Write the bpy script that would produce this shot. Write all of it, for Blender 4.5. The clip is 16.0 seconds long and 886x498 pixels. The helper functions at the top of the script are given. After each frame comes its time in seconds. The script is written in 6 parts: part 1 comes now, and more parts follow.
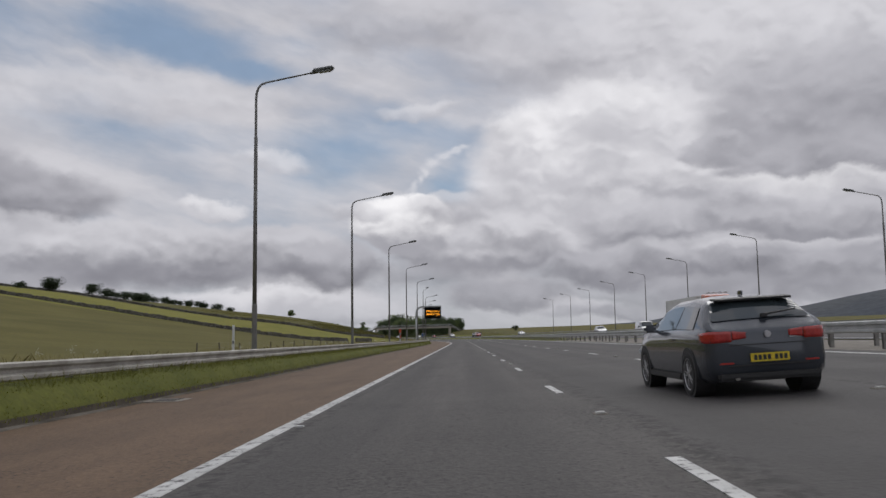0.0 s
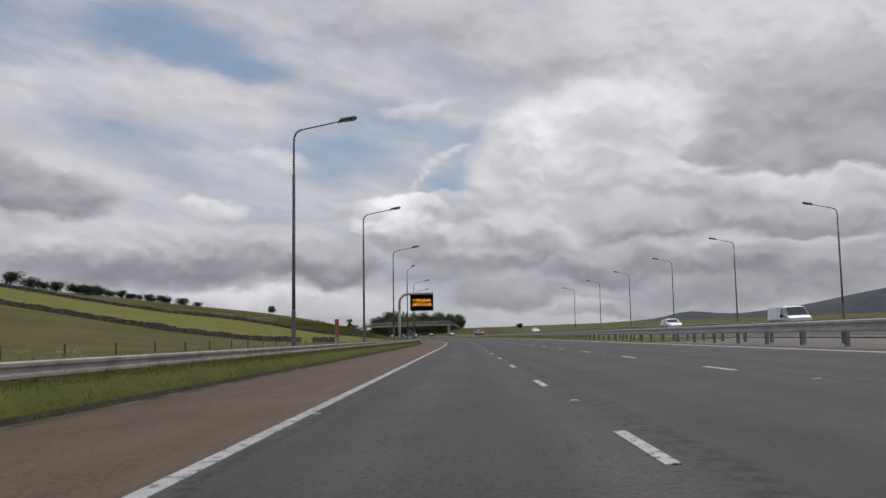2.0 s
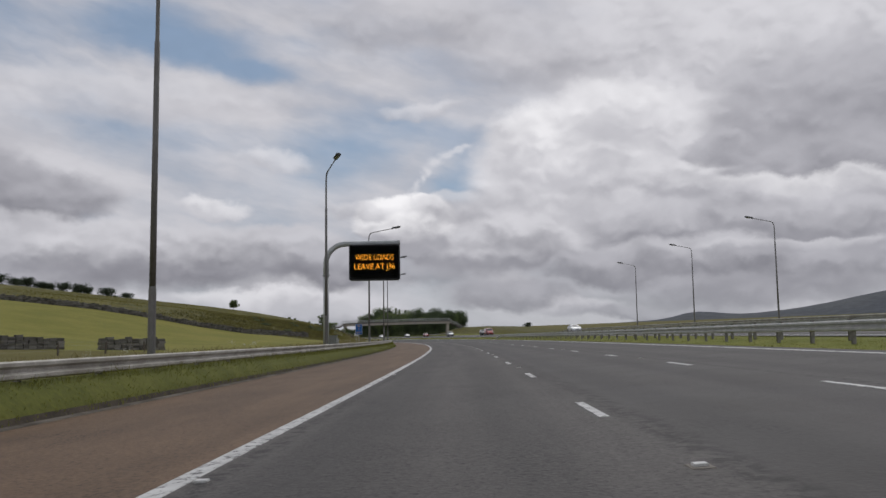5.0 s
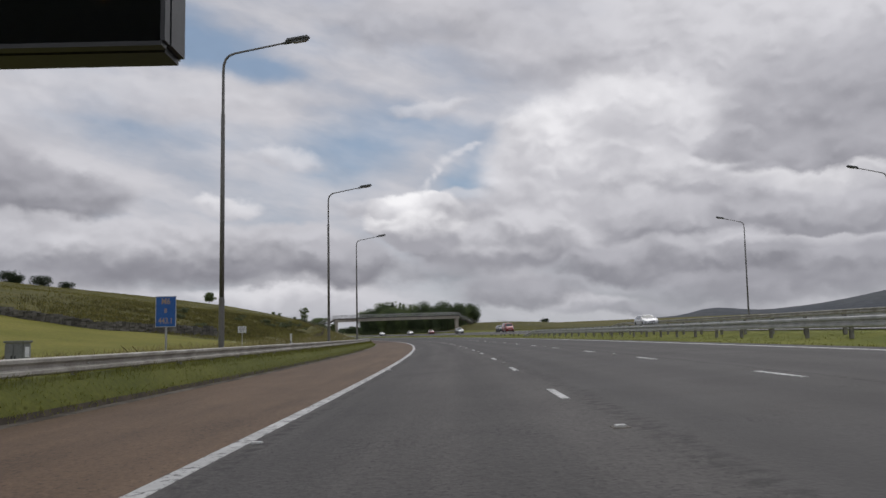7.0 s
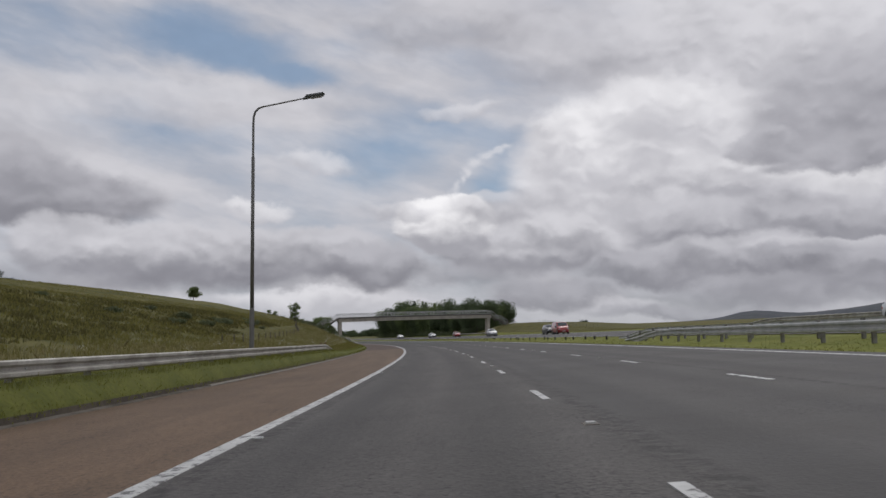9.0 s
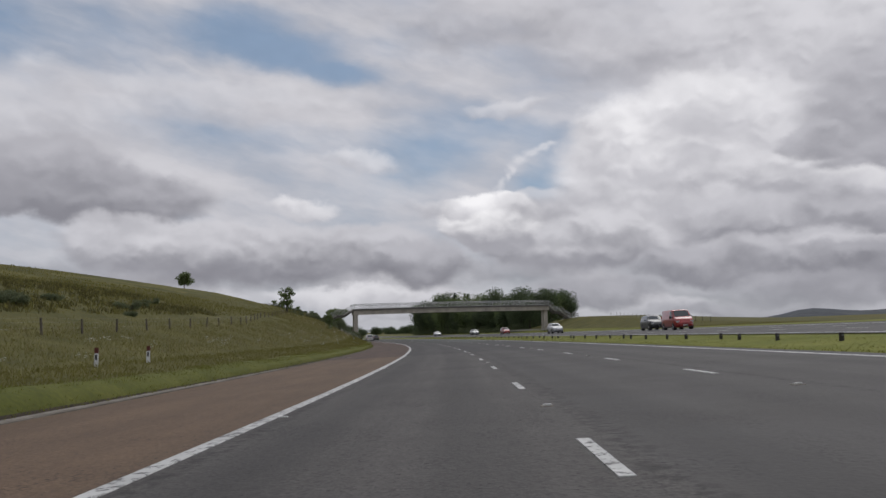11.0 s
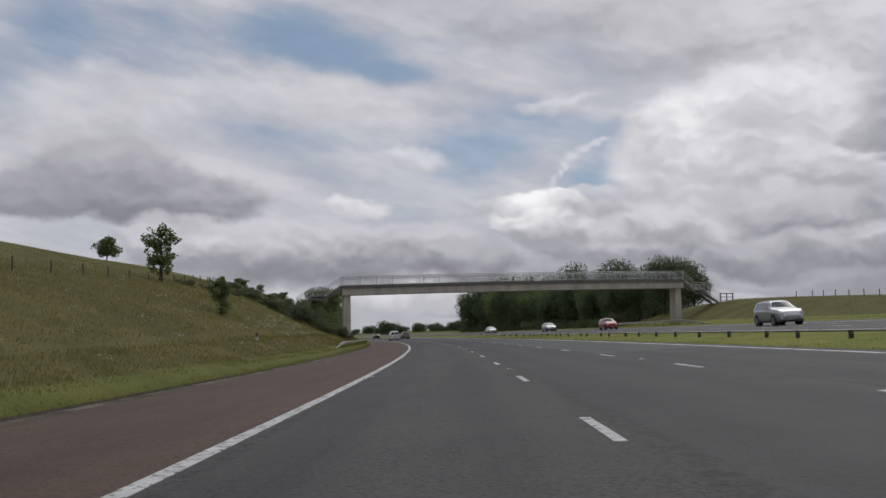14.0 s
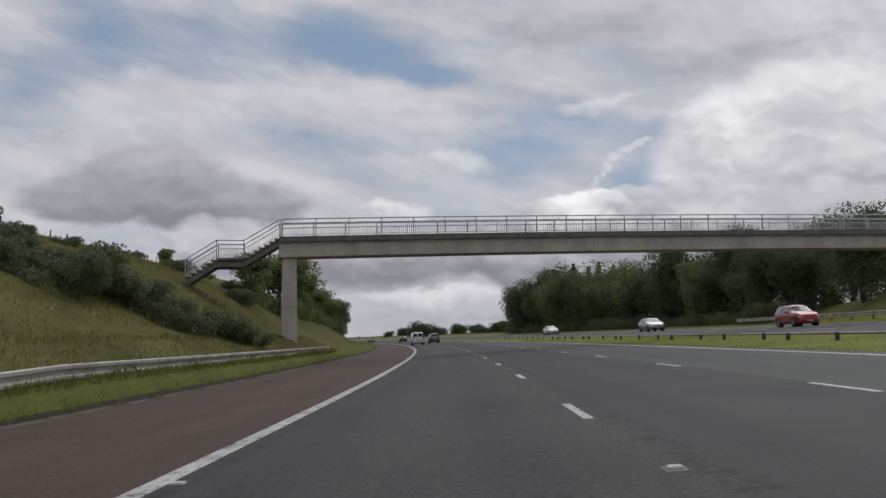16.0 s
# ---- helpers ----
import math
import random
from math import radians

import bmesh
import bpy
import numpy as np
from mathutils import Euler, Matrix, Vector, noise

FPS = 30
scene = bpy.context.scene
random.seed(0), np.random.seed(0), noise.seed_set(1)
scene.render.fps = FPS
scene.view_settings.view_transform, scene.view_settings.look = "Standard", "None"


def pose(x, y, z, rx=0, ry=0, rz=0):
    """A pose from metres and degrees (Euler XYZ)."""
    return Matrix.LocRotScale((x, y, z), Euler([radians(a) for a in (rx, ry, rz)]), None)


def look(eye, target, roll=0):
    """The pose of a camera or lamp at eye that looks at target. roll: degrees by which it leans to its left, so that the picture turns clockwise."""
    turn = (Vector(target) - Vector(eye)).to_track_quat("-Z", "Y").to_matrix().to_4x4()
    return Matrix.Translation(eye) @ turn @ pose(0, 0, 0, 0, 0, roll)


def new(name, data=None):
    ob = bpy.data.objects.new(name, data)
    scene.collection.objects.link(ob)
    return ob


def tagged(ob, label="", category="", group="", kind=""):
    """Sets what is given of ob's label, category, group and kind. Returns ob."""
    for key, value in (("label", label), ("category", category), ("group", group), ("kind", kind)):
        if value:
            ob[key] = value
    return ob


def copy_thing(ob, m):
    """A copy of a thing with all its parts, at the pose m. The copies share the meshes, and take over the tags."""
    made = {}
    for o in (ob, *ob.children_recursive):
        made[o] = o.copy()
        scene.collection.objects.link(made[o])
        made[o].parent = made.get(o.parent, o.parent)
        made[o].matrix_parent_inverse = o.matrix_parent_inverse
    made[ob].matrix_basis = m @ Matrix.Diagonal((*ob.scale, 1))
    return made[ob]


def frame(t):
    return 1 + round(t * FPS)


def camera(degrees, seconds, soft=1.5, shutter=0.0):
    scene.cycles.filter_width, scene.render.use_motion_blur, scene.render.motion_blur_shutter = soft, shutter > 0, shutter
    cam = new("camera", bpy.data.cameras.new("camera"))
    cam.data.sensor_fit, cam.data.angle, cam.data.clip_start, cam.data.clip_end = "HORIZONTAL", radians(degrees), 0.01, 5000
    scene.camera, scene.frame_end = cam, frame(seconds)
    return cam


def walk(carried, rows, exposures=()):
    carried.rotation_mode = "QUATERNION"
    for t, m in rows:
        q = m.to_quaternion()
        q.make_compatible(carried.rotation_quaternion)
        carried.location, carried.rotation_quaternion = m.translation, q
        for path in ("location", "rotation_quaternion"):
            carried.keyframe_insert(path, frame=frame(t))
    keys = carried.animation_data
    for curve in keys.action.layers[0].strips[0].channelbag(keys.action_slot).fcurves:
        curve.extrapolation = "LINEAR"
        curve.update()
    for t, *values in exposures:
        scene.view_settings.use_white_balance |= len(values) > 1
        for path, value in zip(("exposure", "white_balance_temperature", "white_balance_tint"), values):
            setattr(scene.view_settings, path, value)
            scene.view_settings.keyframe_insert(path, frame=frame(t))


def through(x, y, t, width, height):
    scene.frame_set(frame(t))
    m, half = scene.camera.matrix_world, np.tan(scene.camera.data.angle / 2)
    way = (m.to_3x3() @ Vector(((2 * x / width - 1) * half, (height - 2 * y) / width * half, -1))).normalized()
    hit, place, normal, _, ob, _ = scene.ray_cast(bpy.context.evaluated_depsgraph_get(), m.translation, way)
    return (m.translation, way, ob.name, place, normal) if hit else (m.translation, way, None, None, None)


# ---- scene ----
# The road's own line: s metres along, n metres to the right of the left edge line, z up.
DS = 2.0
S0, S1 = -400.0, 1100.0


def bend(s):
    u = min(1.0, max(0.0, (s - 103.3) / 132.8))
    k = 0.00082 * u * u * (3 - 2 * u)
    v = min(1.0, max(0.0, (s - 640.0) / 120.0))
    return k * (1 - v * v * (3 - 2 * v))


def road_line():
    xs, ys, hs = [0.0], [0.0], [0.0]
    for i in range(int((S1 - 0.0) / DS)):
        k = bend((i + 0.5) * DS)
        h = hs[-1] + k * DS
        m = (hs[-1] + h) / 2
        xs.append(xs[-1] - math.sin(m) * DS)
        ys.append(ys[-1] + math.cos(m) * DS)
        hs.append(h)
    return np.array(xs), np.array(ys), np.array(hs)


LX, LY, LH = road_line()
LS = np.arange(len(LX)) * DS


def heading(s):
    return float(np.interp(s, LS, LH))


SIDE_SLOPE = 0.027


def rise_at(n):
    """The whole lie of the land rises gently from left to right."""
    return SIDE_SLOPE * (min(700.0, max(-260.0, n)) - 2.3)


def P(s, n, z=0.0):
    """The place s along the road and n to its right."""
    z += rise_at(n)
    if s <= 0:
        return Vector((n, s, z))
    x, y, h = float(np.interp(s, LS, LX)), float(np.interp(s, LS, LY)), heading(s)
    if s > LS[-1]:
        e = s - LS[-1]
        x, y = x - math.sin(h) * e, y + math.cos(h) * e
    return Vector((x + math.cos(h) * n, y + math.sin(h) * n, z))


def on_road(s, n, z=0.0, turn=0.0):
    p = P(s, n, z)
    return pose(p.x, p.y, p.z, 0, 0, math.degrees(heading(s)) + turn)


FALL = 0.0243
# seconds, metres along, metres right of the edge line, height over the road, turn to the left of the road, tilt up, lean
ROWS = [
    (0, 2.62, 2.24, 0.93, 1.33, 5.91, 0.83),
    (0.5, 16.76, 2.37, 0.93, 1.24, 5.87, 1.08),
    (1, 28.22, 2.37, 0.93, 1.33, 5.91, 0.91),
    (1.5, 41.68, 2.39, 0.93, 1.48, 5.84, 0.97),
    (2, 54.99, 2.33, 0.93, 1.39, 5.83, 0.93),
    (2.5, 67.71, 2.31, 0.93, 1.44, 5.76, 0.75),
    (3, 80.86, 2.35, 0.93, 1.49, 5.86, 0.84),
    (3.5, 93.72, 2.36, 0.93, 1.46, 5.71, 0.84),
    (4, 106.89, 2.29, 0.93, 1.32, 5.87, 1.00),
    (6.3, 166.39, 2.28, 0.93, 1.43, 5.87, 0.77),
    (6.5, 171.79, 2.24, 0.93, 1.42, 5.78, 0.93),
    (7, 184.36, 2.31, 0.93, 1.28, 5.72, 1.03),
    (7.5, 197.80, 2.32, 0.93, 1.31, 5.88, 1.03),
    (8, 210.70, 2.45, 0.93, 1.42, 5.70, 1.03),
    (8.5, 224.28, 2.40, 0.93, 1.15, 5.95, 0.97),
    (11, 289.32, 2.69, 0.93, 1.56, 5.83, 0.67),
    (11.5, 302.89, 2.60, 0.93, 1.46, 5.79, 0.77),
    (12, 315.82, 2.54, 0.93, 1.37, 5.83, 0.83),
    (12.5, 328.32, 2.60, 0.93, 1.46, 5.72, 0.99),
    (13, 341.97, 2.60, 0.93, 1.52, 5.88, 0.86),
    (13.5, 355.09, 2.51, 0.93, 1.56, 5.77, 0.89),
    (14, 368.79, 2.42, 0.93, 1.32, 5.72, 0.74),
    (14.5, 381.53, 2.35, 0.93, 1.38, 5.78, 0.60),
    (15, 394.28, 2.41, 0.93, 1.47, 5.91, 0.55),
    (15.5, 407.26, 2.38, 0.93, 1.52, 5.71, 0.61),
    (16, 420.60, 2.41, 0.93, 1.69, 5.92, 0.81),
]
cam = camera(54.4, 16.0, 1.5, 0.03)


def eye(s, n, h, turn, tilt, lean):
    p = P(s, n, h + FALL * n)
    return pose(p.x, p.y, p.z, 90 + tilt, lean, math.degrees(heading(s)) + turn)


walk(cam, [(r[0], eye(*r[1:])) for r in ROWS])

# ---- sky and light ----
# Gaps of thin blue: bearing and height in degrees, half widths, weight.
BLUE = [(-30.0, 19.0, 6.5, 2.6, 0.3), (-24.0, 13.0, 7.0, 2.0, 0.25), (-21.1, 19.7, 4.4, 1.7, 0.9), (-17.6, 18.4, 4.4, 1.4, 0.9), (-13.9, 17.2, 3.1, 0.8, 0.8), (-9.8, 19.3, 2.4, 1.1, 0.3), (-4.5, 13.4, 6.6, 1.9, 0.5), (-9.8, 11.5, 4.2, 2.3, 0.55), (0.0, 10.2, 2.7, 2.3, 0.8), (9.4, 13.1, 1.6, 0.6, 0.7), (-35.5, 18.4, 3.6, 2.3, 0.6), (-39.2, 14.8, 3.1, 2.6, 0.5), (-15.7, 12.8, 4.2, 1.5, 0.25)]
# Clouds from far to near: bearing, height, half widths, grey at the top and at the base, softness of the edge, cover.
MASS = [(19.8, 13.6, 16.6, 12.4, 204, 176, 0.35, 0.92), (9.0, 9.7, 8.8, 5.6, 213, 184, 0.25, 0.9), (6.1, 12.6, 4.6, 2.8, 230, 204, 0.3, 0.85), (10.1, 14.7, 4.3, 2.3, 226, 204, 0.4, 0.7), (15.7, 13.4, 4.2, 2.3, 216, 193, 0.4, 0.7), (23.1, 13.6, 7.3, 4.1, 174, 158, 0.5, 0.85), (16.8, 11.7, 2.4, 1.1, 178, 146, 0.3, 0.85), (22.6, 10.2, 6.5, 2.1, 173, 150, 0.5, 0.8), (18.5, 7.2, 8.7, 1.9, 184, 154, 0.4, 0.85), (10.4, 7.3, 4.9, 1.6, 190, 158, 0.4, 0.8), (21.9, 9.1, 7.2, 0.8, 224, 204, 0.5, 0.7), (14.1, 9.8, 3.4, 1.5, 213, 178, 0.4, 0.6)]
LOW_RIGHT = [(15.3, 5.0, 6.4, 1.4, 188, 146, 0.35, 0.8), (21.9, 4.0, 6.4, 1.4, 164, 124, 0.9, 0.6), (9.6, 4.3, 4.9, 1.3, 170, 140, 0.4, 0.8), (20.7, 5.4, 7.2, 0.5, 194, 178, 0.5, 0.75), (17.2, 2.7, 9.8, 1.0, 154, 136, 0.9, 0.6), (7.0, 1.9, 3.0, 0.6, 196, 184, 0.5, 0.7), (2.9, 2.8, 4.5, 1.0, 158, 140, 0.5, 0.7), (12.0, 1.5, 5.6, 0.5, 160, 148, 0.6, 0.7)]
MIDDLE = [(1.1, 6.4, 7.2, 2.3, 202, 158, 0.3, 0.9), (-4.0, 7.5, 3.6, 2.0, 238, 176, 0.16, 0.94), (-0.8, 8.5, 3.0, 1.1, 204, 176, 0.4, 0.6), (-1.2, 4.1, 6.4, 0.9, 158, 138, 1.1, 0.5), (-6.8, 8.5, 2.7, 0.6, 204, 186, 0.5, 0.6), (-3.0, 15.0, 2.7, 0.6, 212, 196, 0.6, 0.55), (-2.5, 20.6, 9.2, 1.9, 188, 170, 0.6, 0.6), (5.2, 18.6, 7.1, 2.6, 194, 178, 0.6, 0.5)]
LEFT = [(-26.9, 6.2, 4.5, 1.9, 194, 155, 0.3, 0.85), (-22.1, 5.8, 5.3, 2.0, 198, 151, 0.3, 0.9), (-16.7, 5.9, 4.9, 2.0, 194, 147, 0.3, 0.9), (-11.6, 5.8, 4.2, 1.9, 190, 145, 0.3, 0.9), (-8.3, 4.8, 2.6, 1.5, 172, 141, 0.4, 0.8), (-18.0, 4.2, 12.8, 0.9, 140, 132, 1.1, 0.5), (-26.3, 4.0, 6.0, 1.0, 148, 140, 1.1, 0.5), (-13.1, 2.7, 5.6, 0.8, 216, 200, 0.5, 0.75), (-8.7, 1.5, 4.1, 0.5, 186, 170, 0.5, 0.6), (-16.5, 8.7, 2.5, 0.7, 220, 202, 0.45, 0.8)]
FLAT = [(-31.0, 9.1, 8.9, 2.1, 168, 148, 0.3, 0.95), (-31.8, 10.7, 4.6, 1.8, 172, 158, 0.3, 0.95), (-35.1, 8.8, 4.9, 1.5, 158, 152, 0.4, 0.8), (-32.6, 16.4, 1.2, 0.7, 216, 204, 1.2, 0.4), (-33.4, 13.5, 7.7, 2.3, 204, 192, 0.6, 0.5), (-20.9, 15.5, 10.1, 1.4, 208, 196, 0.6, 0.5), (-12.6, 11.7, 2.3, 0.8, 216, 204, 0.5, 0.6)]
TRAIL = [(-3.5, 9.35, 0.22, 0.45, 0.4), (-3.2, 10.0, 0.22, 0.45, 0.5), (-2.85, 10.6, 0.25, 0.42, 0.6), (-2.45, 11.1, 0.3, 0.38, 0.65), (-1.9, 11.65, 0.42, 0.33, 0.75), (-1.2, 12.1, 0.5, 0.3, 0.8), (-0.5, 12.4, 0.5, 0.24, 0.75), (0.2, 12.55, 0.42, 0.2, 0.55)]
SUN_UP, SUN_SIDE = 48.0, 18.0


class Nodes:
    """Short ways to lay nodes into a tree."""

    def __init__(self, tree):
        self.tree, self.n, self.l = tree, tree.nodes, tree.links

    def put(self, socket, v):
        if hasattr(v, "is_output"):
            self.l.new(v, socket)
        elif v is not None:
            socket.default_value = v

    def math(self, op, a, b=None, c=None):
        m = self.n.new("ShaderNodeMath")
        m.operation = op
        for i, v in enumerate((a, b, c)):
            self.put(m.inputs[i], v)
        return m.outputs[0]

    def vec(self, op, a, b=None, out="Vector"):
        m = self.n.new("ShaderNodeVectorMath")
        m.operation = op
        self.put(m.inputs[0], a)
        if b is not None:
            self.put(m.inputs[1], b)
        return m.outputs[out]

    def noise(self, vector, scale, detail=4.0, rough=0.5, out="Fac", warp=0.0):
        m = self.n.new("ShaderNodeTexNoise")
        self.put(m.inputs["Vector"], vector)
        m.inputs["Scale"].default_value, m.inputs["Detail"].default_value = scale, detail
        m.inputs["Roughness"].default_value, m.inputs["Distortion"].default_value = rough, warp
        return m.outputs[out]

    def span(self, v, a, b, c=0.0, d=1.0, smooth=True):
        m = self.n.new("ShaderNodeMapRange")
        m.interpolation_type = "SMOOTHSTEP" if smooth else "LINEAR"
        for i, q in enumerate((v, a, b, c, d)):
            self.put(m.inputs[i], q)
        return m.outputs[0]

    def mix(self, f, a, b, how="MIX"):
        m = self.n.new("ShaderNodeMix")
        m.data_type, m.blend_type = "RGBA", how
        self.put(m.inputs[0], f)
        self.put(m.inputs[6], a if hasattr(a, "is_output") else (*a, 1))
        self.put(m.inputs[7], b if hasattr(b, "is_output") else (*b, 1))
        return m.outputs[2]


def grey(k, v):
    m = k.n.new("ShaderNodeCombineColor")
    for i in range(3):
        k.put(m.inputs[i], v)
    return m.outputs[0]


world = bpy.data.worlds.new("sky")
scene.world = world
world.use_nodes = True
W = Nodes(world.node_tree)
toward = W.n.new("ShaderNodeTexCoord").outputs["Generated"]
xyz = W.n.new("ShaderNodeSeparateXYZ")
W.l.new(toward, xyz.inputs[0])
bearing = W.math("MULTIPLY", W.math("ARCTAN2", xyz.outputs[0], xyz.outputs[1]), 57.2958)
rise = W.math("MULTIPLY", W.math("ARCSINE", xyz.outputs[2]), 57.2958)
flat_at = W.n.new("ShaderNodeCombineXYZ")
W.put(flat_at.inputs[0], bearing)
W.put(flat_at.inputs[1], rise)
place = flat_at.outputs[0]


def pushed(scale, far, detail=4.0, rough=0.55, start=None):
    """The place in the sky, pushed about by noise so that outlines billow."""
    n = W.noise(W.vec("MULTIPLY", place, (1.0, 1.35, 1.0)), scale, detail, rough, "Color")
    return W.vec("ADD", start or place, W.vec("MULTIPLY", W.vec("SUBTRACT", n, (0.5, 0.5, 0.5)), (far * 1.2, far, 0.0)))


billowed = pushed(0.55, 1.5, 5.0, 0.52, pushed(0.2, 2.0, 1.0))
softly = pushed(0.5, 1.0, 3.0, 0.5)


def blobs(rows, at, edge=0.35):
    total = None
    for a, e, ra, re, wt in rows:
        d = W.vec("MULTIPLY", W.vec("SUBTRACT", at, (a, e, 0.0)), (1 / ra, 1 / re, 0.0))
        f = W.span(W.vec("LENGTH", d, out="Value"), 1.45, edge, 0.0, wt)
        total = f if total is None else W.math("ADD", total, f)
    return total


def grey_of(g):
    """A cloud's grey, from 0 to 255 as the eye sees it, as light."""
    v = ((g / 255 + 0.055) / 1.055) ** 2.4
    cool = (225 - g) / 90
    return (v * (0.995 - 0.02 * cool), v * (0.985 - 0.015 * cool), v * (1.03 + 0.075 * cool))


# heaped relief: each lump is lit from above and shaded below, at two sizes
def lumps(scale, lift):
    here, above = billowed, W.vec("ADD", billowed, (lift * 0.3, lift, 0.0))
    cells = []
    for at in (here, above):
        v = W.n.new("ShaderNodeTexVoronoi")
        v.feature = "SMOOTH_F1"
        W.put(v.inputs["Vector"], W.vec("MULTIPLY", at, (1.0, 1.4, 0.0)))
        v.inputs["Scale"].default_value = scale
        v.inputs["Smoothness"].default_value = 0.6
        cells.append(v.outputs["Distance"])
    return W.math("SUBTRACT", cells[1], cells[0])


fluff = W.noise(W.vec("MULTIPLY", softly, (1.0, 1.15, 1.0)), 0.24, 5.0, 0.52)
relief = W.math("ADD", W.math("MULTIPLY", lumps(0.3, 0.8), 0.5), W.math("MULTIPLY", lumps(0.8, 0.4), 0.45))
relief = W.math("ADD", relief, W.math("MULTIPLY", W.math("SUBTRACT", fluff, 0.5), 1.3))

# thin high cloud in streaks that slope down to the right, with blue between
slope = W.n.new("ShaderNodeVectorRotate")
slope.rotation_type = "Z_AXIS"
slope.inputs["Angle"].default_value = radians(12)
W.put(slope.inputs["Vector"], softly)
wisps = W.noise(W.vec("MULTIPLY", slope.outputs[0], (0.4, 1.5, 1.0)), 0.22, 5.0, 0.52)
thin = W.noise(W.vec("MULTIPLY", place, (0.5, 1.0, 1.0)), 0.16, 4.0, 0.5)
cover = W.math("ADD", 0.68, W.math("ADD", W.math("MULTIPLY", W.math("SUBTRACT", wisps, 0.5), 1.5), W.math("MULTIPLY", W.math("SUBTRACT", thin, 0.5), 0.9)))
cover = W.math("SUBTRACT", cover, blobs(BLUE, softly, 0.0))
sky = W.n.new("ShaderNodeTexSky")
sky.sky_type, sky.sun_disc = "NISHITA", False
sky.sun_elevation, sky.sun_rotation = radians(SUN_UP), radians(SUN_SIDE)
clear = W.mix(0.55, W.vec("MULTIPLY", sky.outputs[0], (0.06, 0.06, 0.06)), (0.27, 0.37, 0.52))
veil = W.mix(W.span(wisps, 0.3, 0.7), grey_of(186), grey_of(206))
seen = W.mix(W.span(cover, -0.25, 0.95), clear, veil)


def clouds(seen, rows):
    for a, e, ra, re, top, base, soft, full in rows:
        q = W.vec("MULTIPLY", W.vec("SUBTRACT", billowed, (a, e, 0.0)), (1 / ra, 1 / re, 0.0))
        up = W.n.new("ShaderNodeSeparateXYZ")
        W.put(up.inputs[0], q)
        here = W.span(W.vec("LENGTH", q, out="Value"), 1.0 + soft * 0.5, 1.0 - soft * 0.75, 0.0, min(1.0, full + 0.06))
        lit = W.span(W.math("ADD", up.outputs[1], W.math("MULTIPLY", relief, 1.15)), -0.95, 0.85)
        seen = W.mix(here, seen, W.mix(lit, grey_of(base - 10), grey_of(top + 8)))
    return seen


for rows in (FLAT, MASS, MIDDLE, LEFT, LOW_RIGHT):
    seen = clouds(seen, rows)
# bright rims and dark folds over all the heaped cloud
seen = W.mix(1.0, seen, grey(W, W.span(relief, -0.6, 0.6, 0.94, 1.05, False)), "MULTIPLY")
seen = W.mix(W.math("MINIMUM", blobs(TRAIL, softly, 0.0), 0.55), seen, grey_of(224))
haze = W.span(rise, 3.0, -0.5, 0.0, 0.35)
seen = W.mix(haze, seen, (0.39, 0.415, 0.45))
W.put(W.n["Background"].inputs[0], seen)
W.n["Background"].inputs[1].default_value = 1.0

sun = new("sun", bpy.data.lights.new("sun", "SUN"))
sun.data.energy, sun.data.angle, sun.data.color = 0.9, radians(40), (1.0, 0.985, 0.96)
sun.matrix_world = look((math.sin(radians(SUN_SIDE)), math.cos(radians(SUN_SIDE)), math.tan(radians(SUN_UP))), (0, 0, 0))
scene.view_settings.exposure = 0.0


# ---- materials ----
def surface(name, c1, c2, scale=3.0, rough=0.8, metal=0.0, bump=0.0, fine=40.0, space="Object", stretch=(1, 1, 1), spread=0.0, clear=0.0, coat=0.0, grain=0.25):
    """A surface that varies from c1 to c2 over about 1/scale metres and has a finer grain and relief."""
    m = bpy.data.materials.new(name)
    m.use_nodes = True
    k = Nodes(m.node_tree)
    b = k.n["Principled BSDF"]
    if space == "Place":
        at = k.n.new("ShaderNodeNewGeometry").outputs["Position"]
    else:
        at = k.n.new("ShaderNodeTexCoord").outputs[space]
    at = k.vec("MULTIPLY", at, stretch)
    wide, small = k.noise(at, scale, 5.0, 0.6), k.noise(at, fine, 3.0, 0.6)
    c = k.mix(k.span(wide, 0.3, 0.7), c1, c2)
    g = k.span(small, 0.25, 0.75, 1 - grain, 1 + grain, False)
    c = k.mix(1.0, c, grey(k, g), "MULTIPLY")
    if spread:
        geo = k.n.new("ShaderNodeNewGeometry").outputs["Random Per Island"]
        c = k.mix(1.0, c, grey(k, k.span(geo, 0, 1, 1 - spread, 1 + spread, False)), "MULTIPLY")
    k.put(b.inputs["Base Color"], c)
    k.put(b.inputs["Roughness"], k.span(small, 0.2, 0.8, max(0.02, rough - 0.08), min(1, rough + 0.08), False))
    b.inputs["Metallic"].default_value = metal
    if space == "Place" and not metal:
        b.inputs["Specular IOR Level"].default_value = 0.15
    b.inputs["Coat Weight"].default_value = coat
    b.inputs["Coat Roughness"].default_value = 0.06
    if bump:
        r = k.n.new("ShaderNodeBump")
        r.inputs["Strength"].default_value, r.inputs["Distance"].default_value = bump, 0.02
        k.put(r.inputs["Height"], small)
        k.put(b.inputs["Normal"], r.outputs[0])
    return m


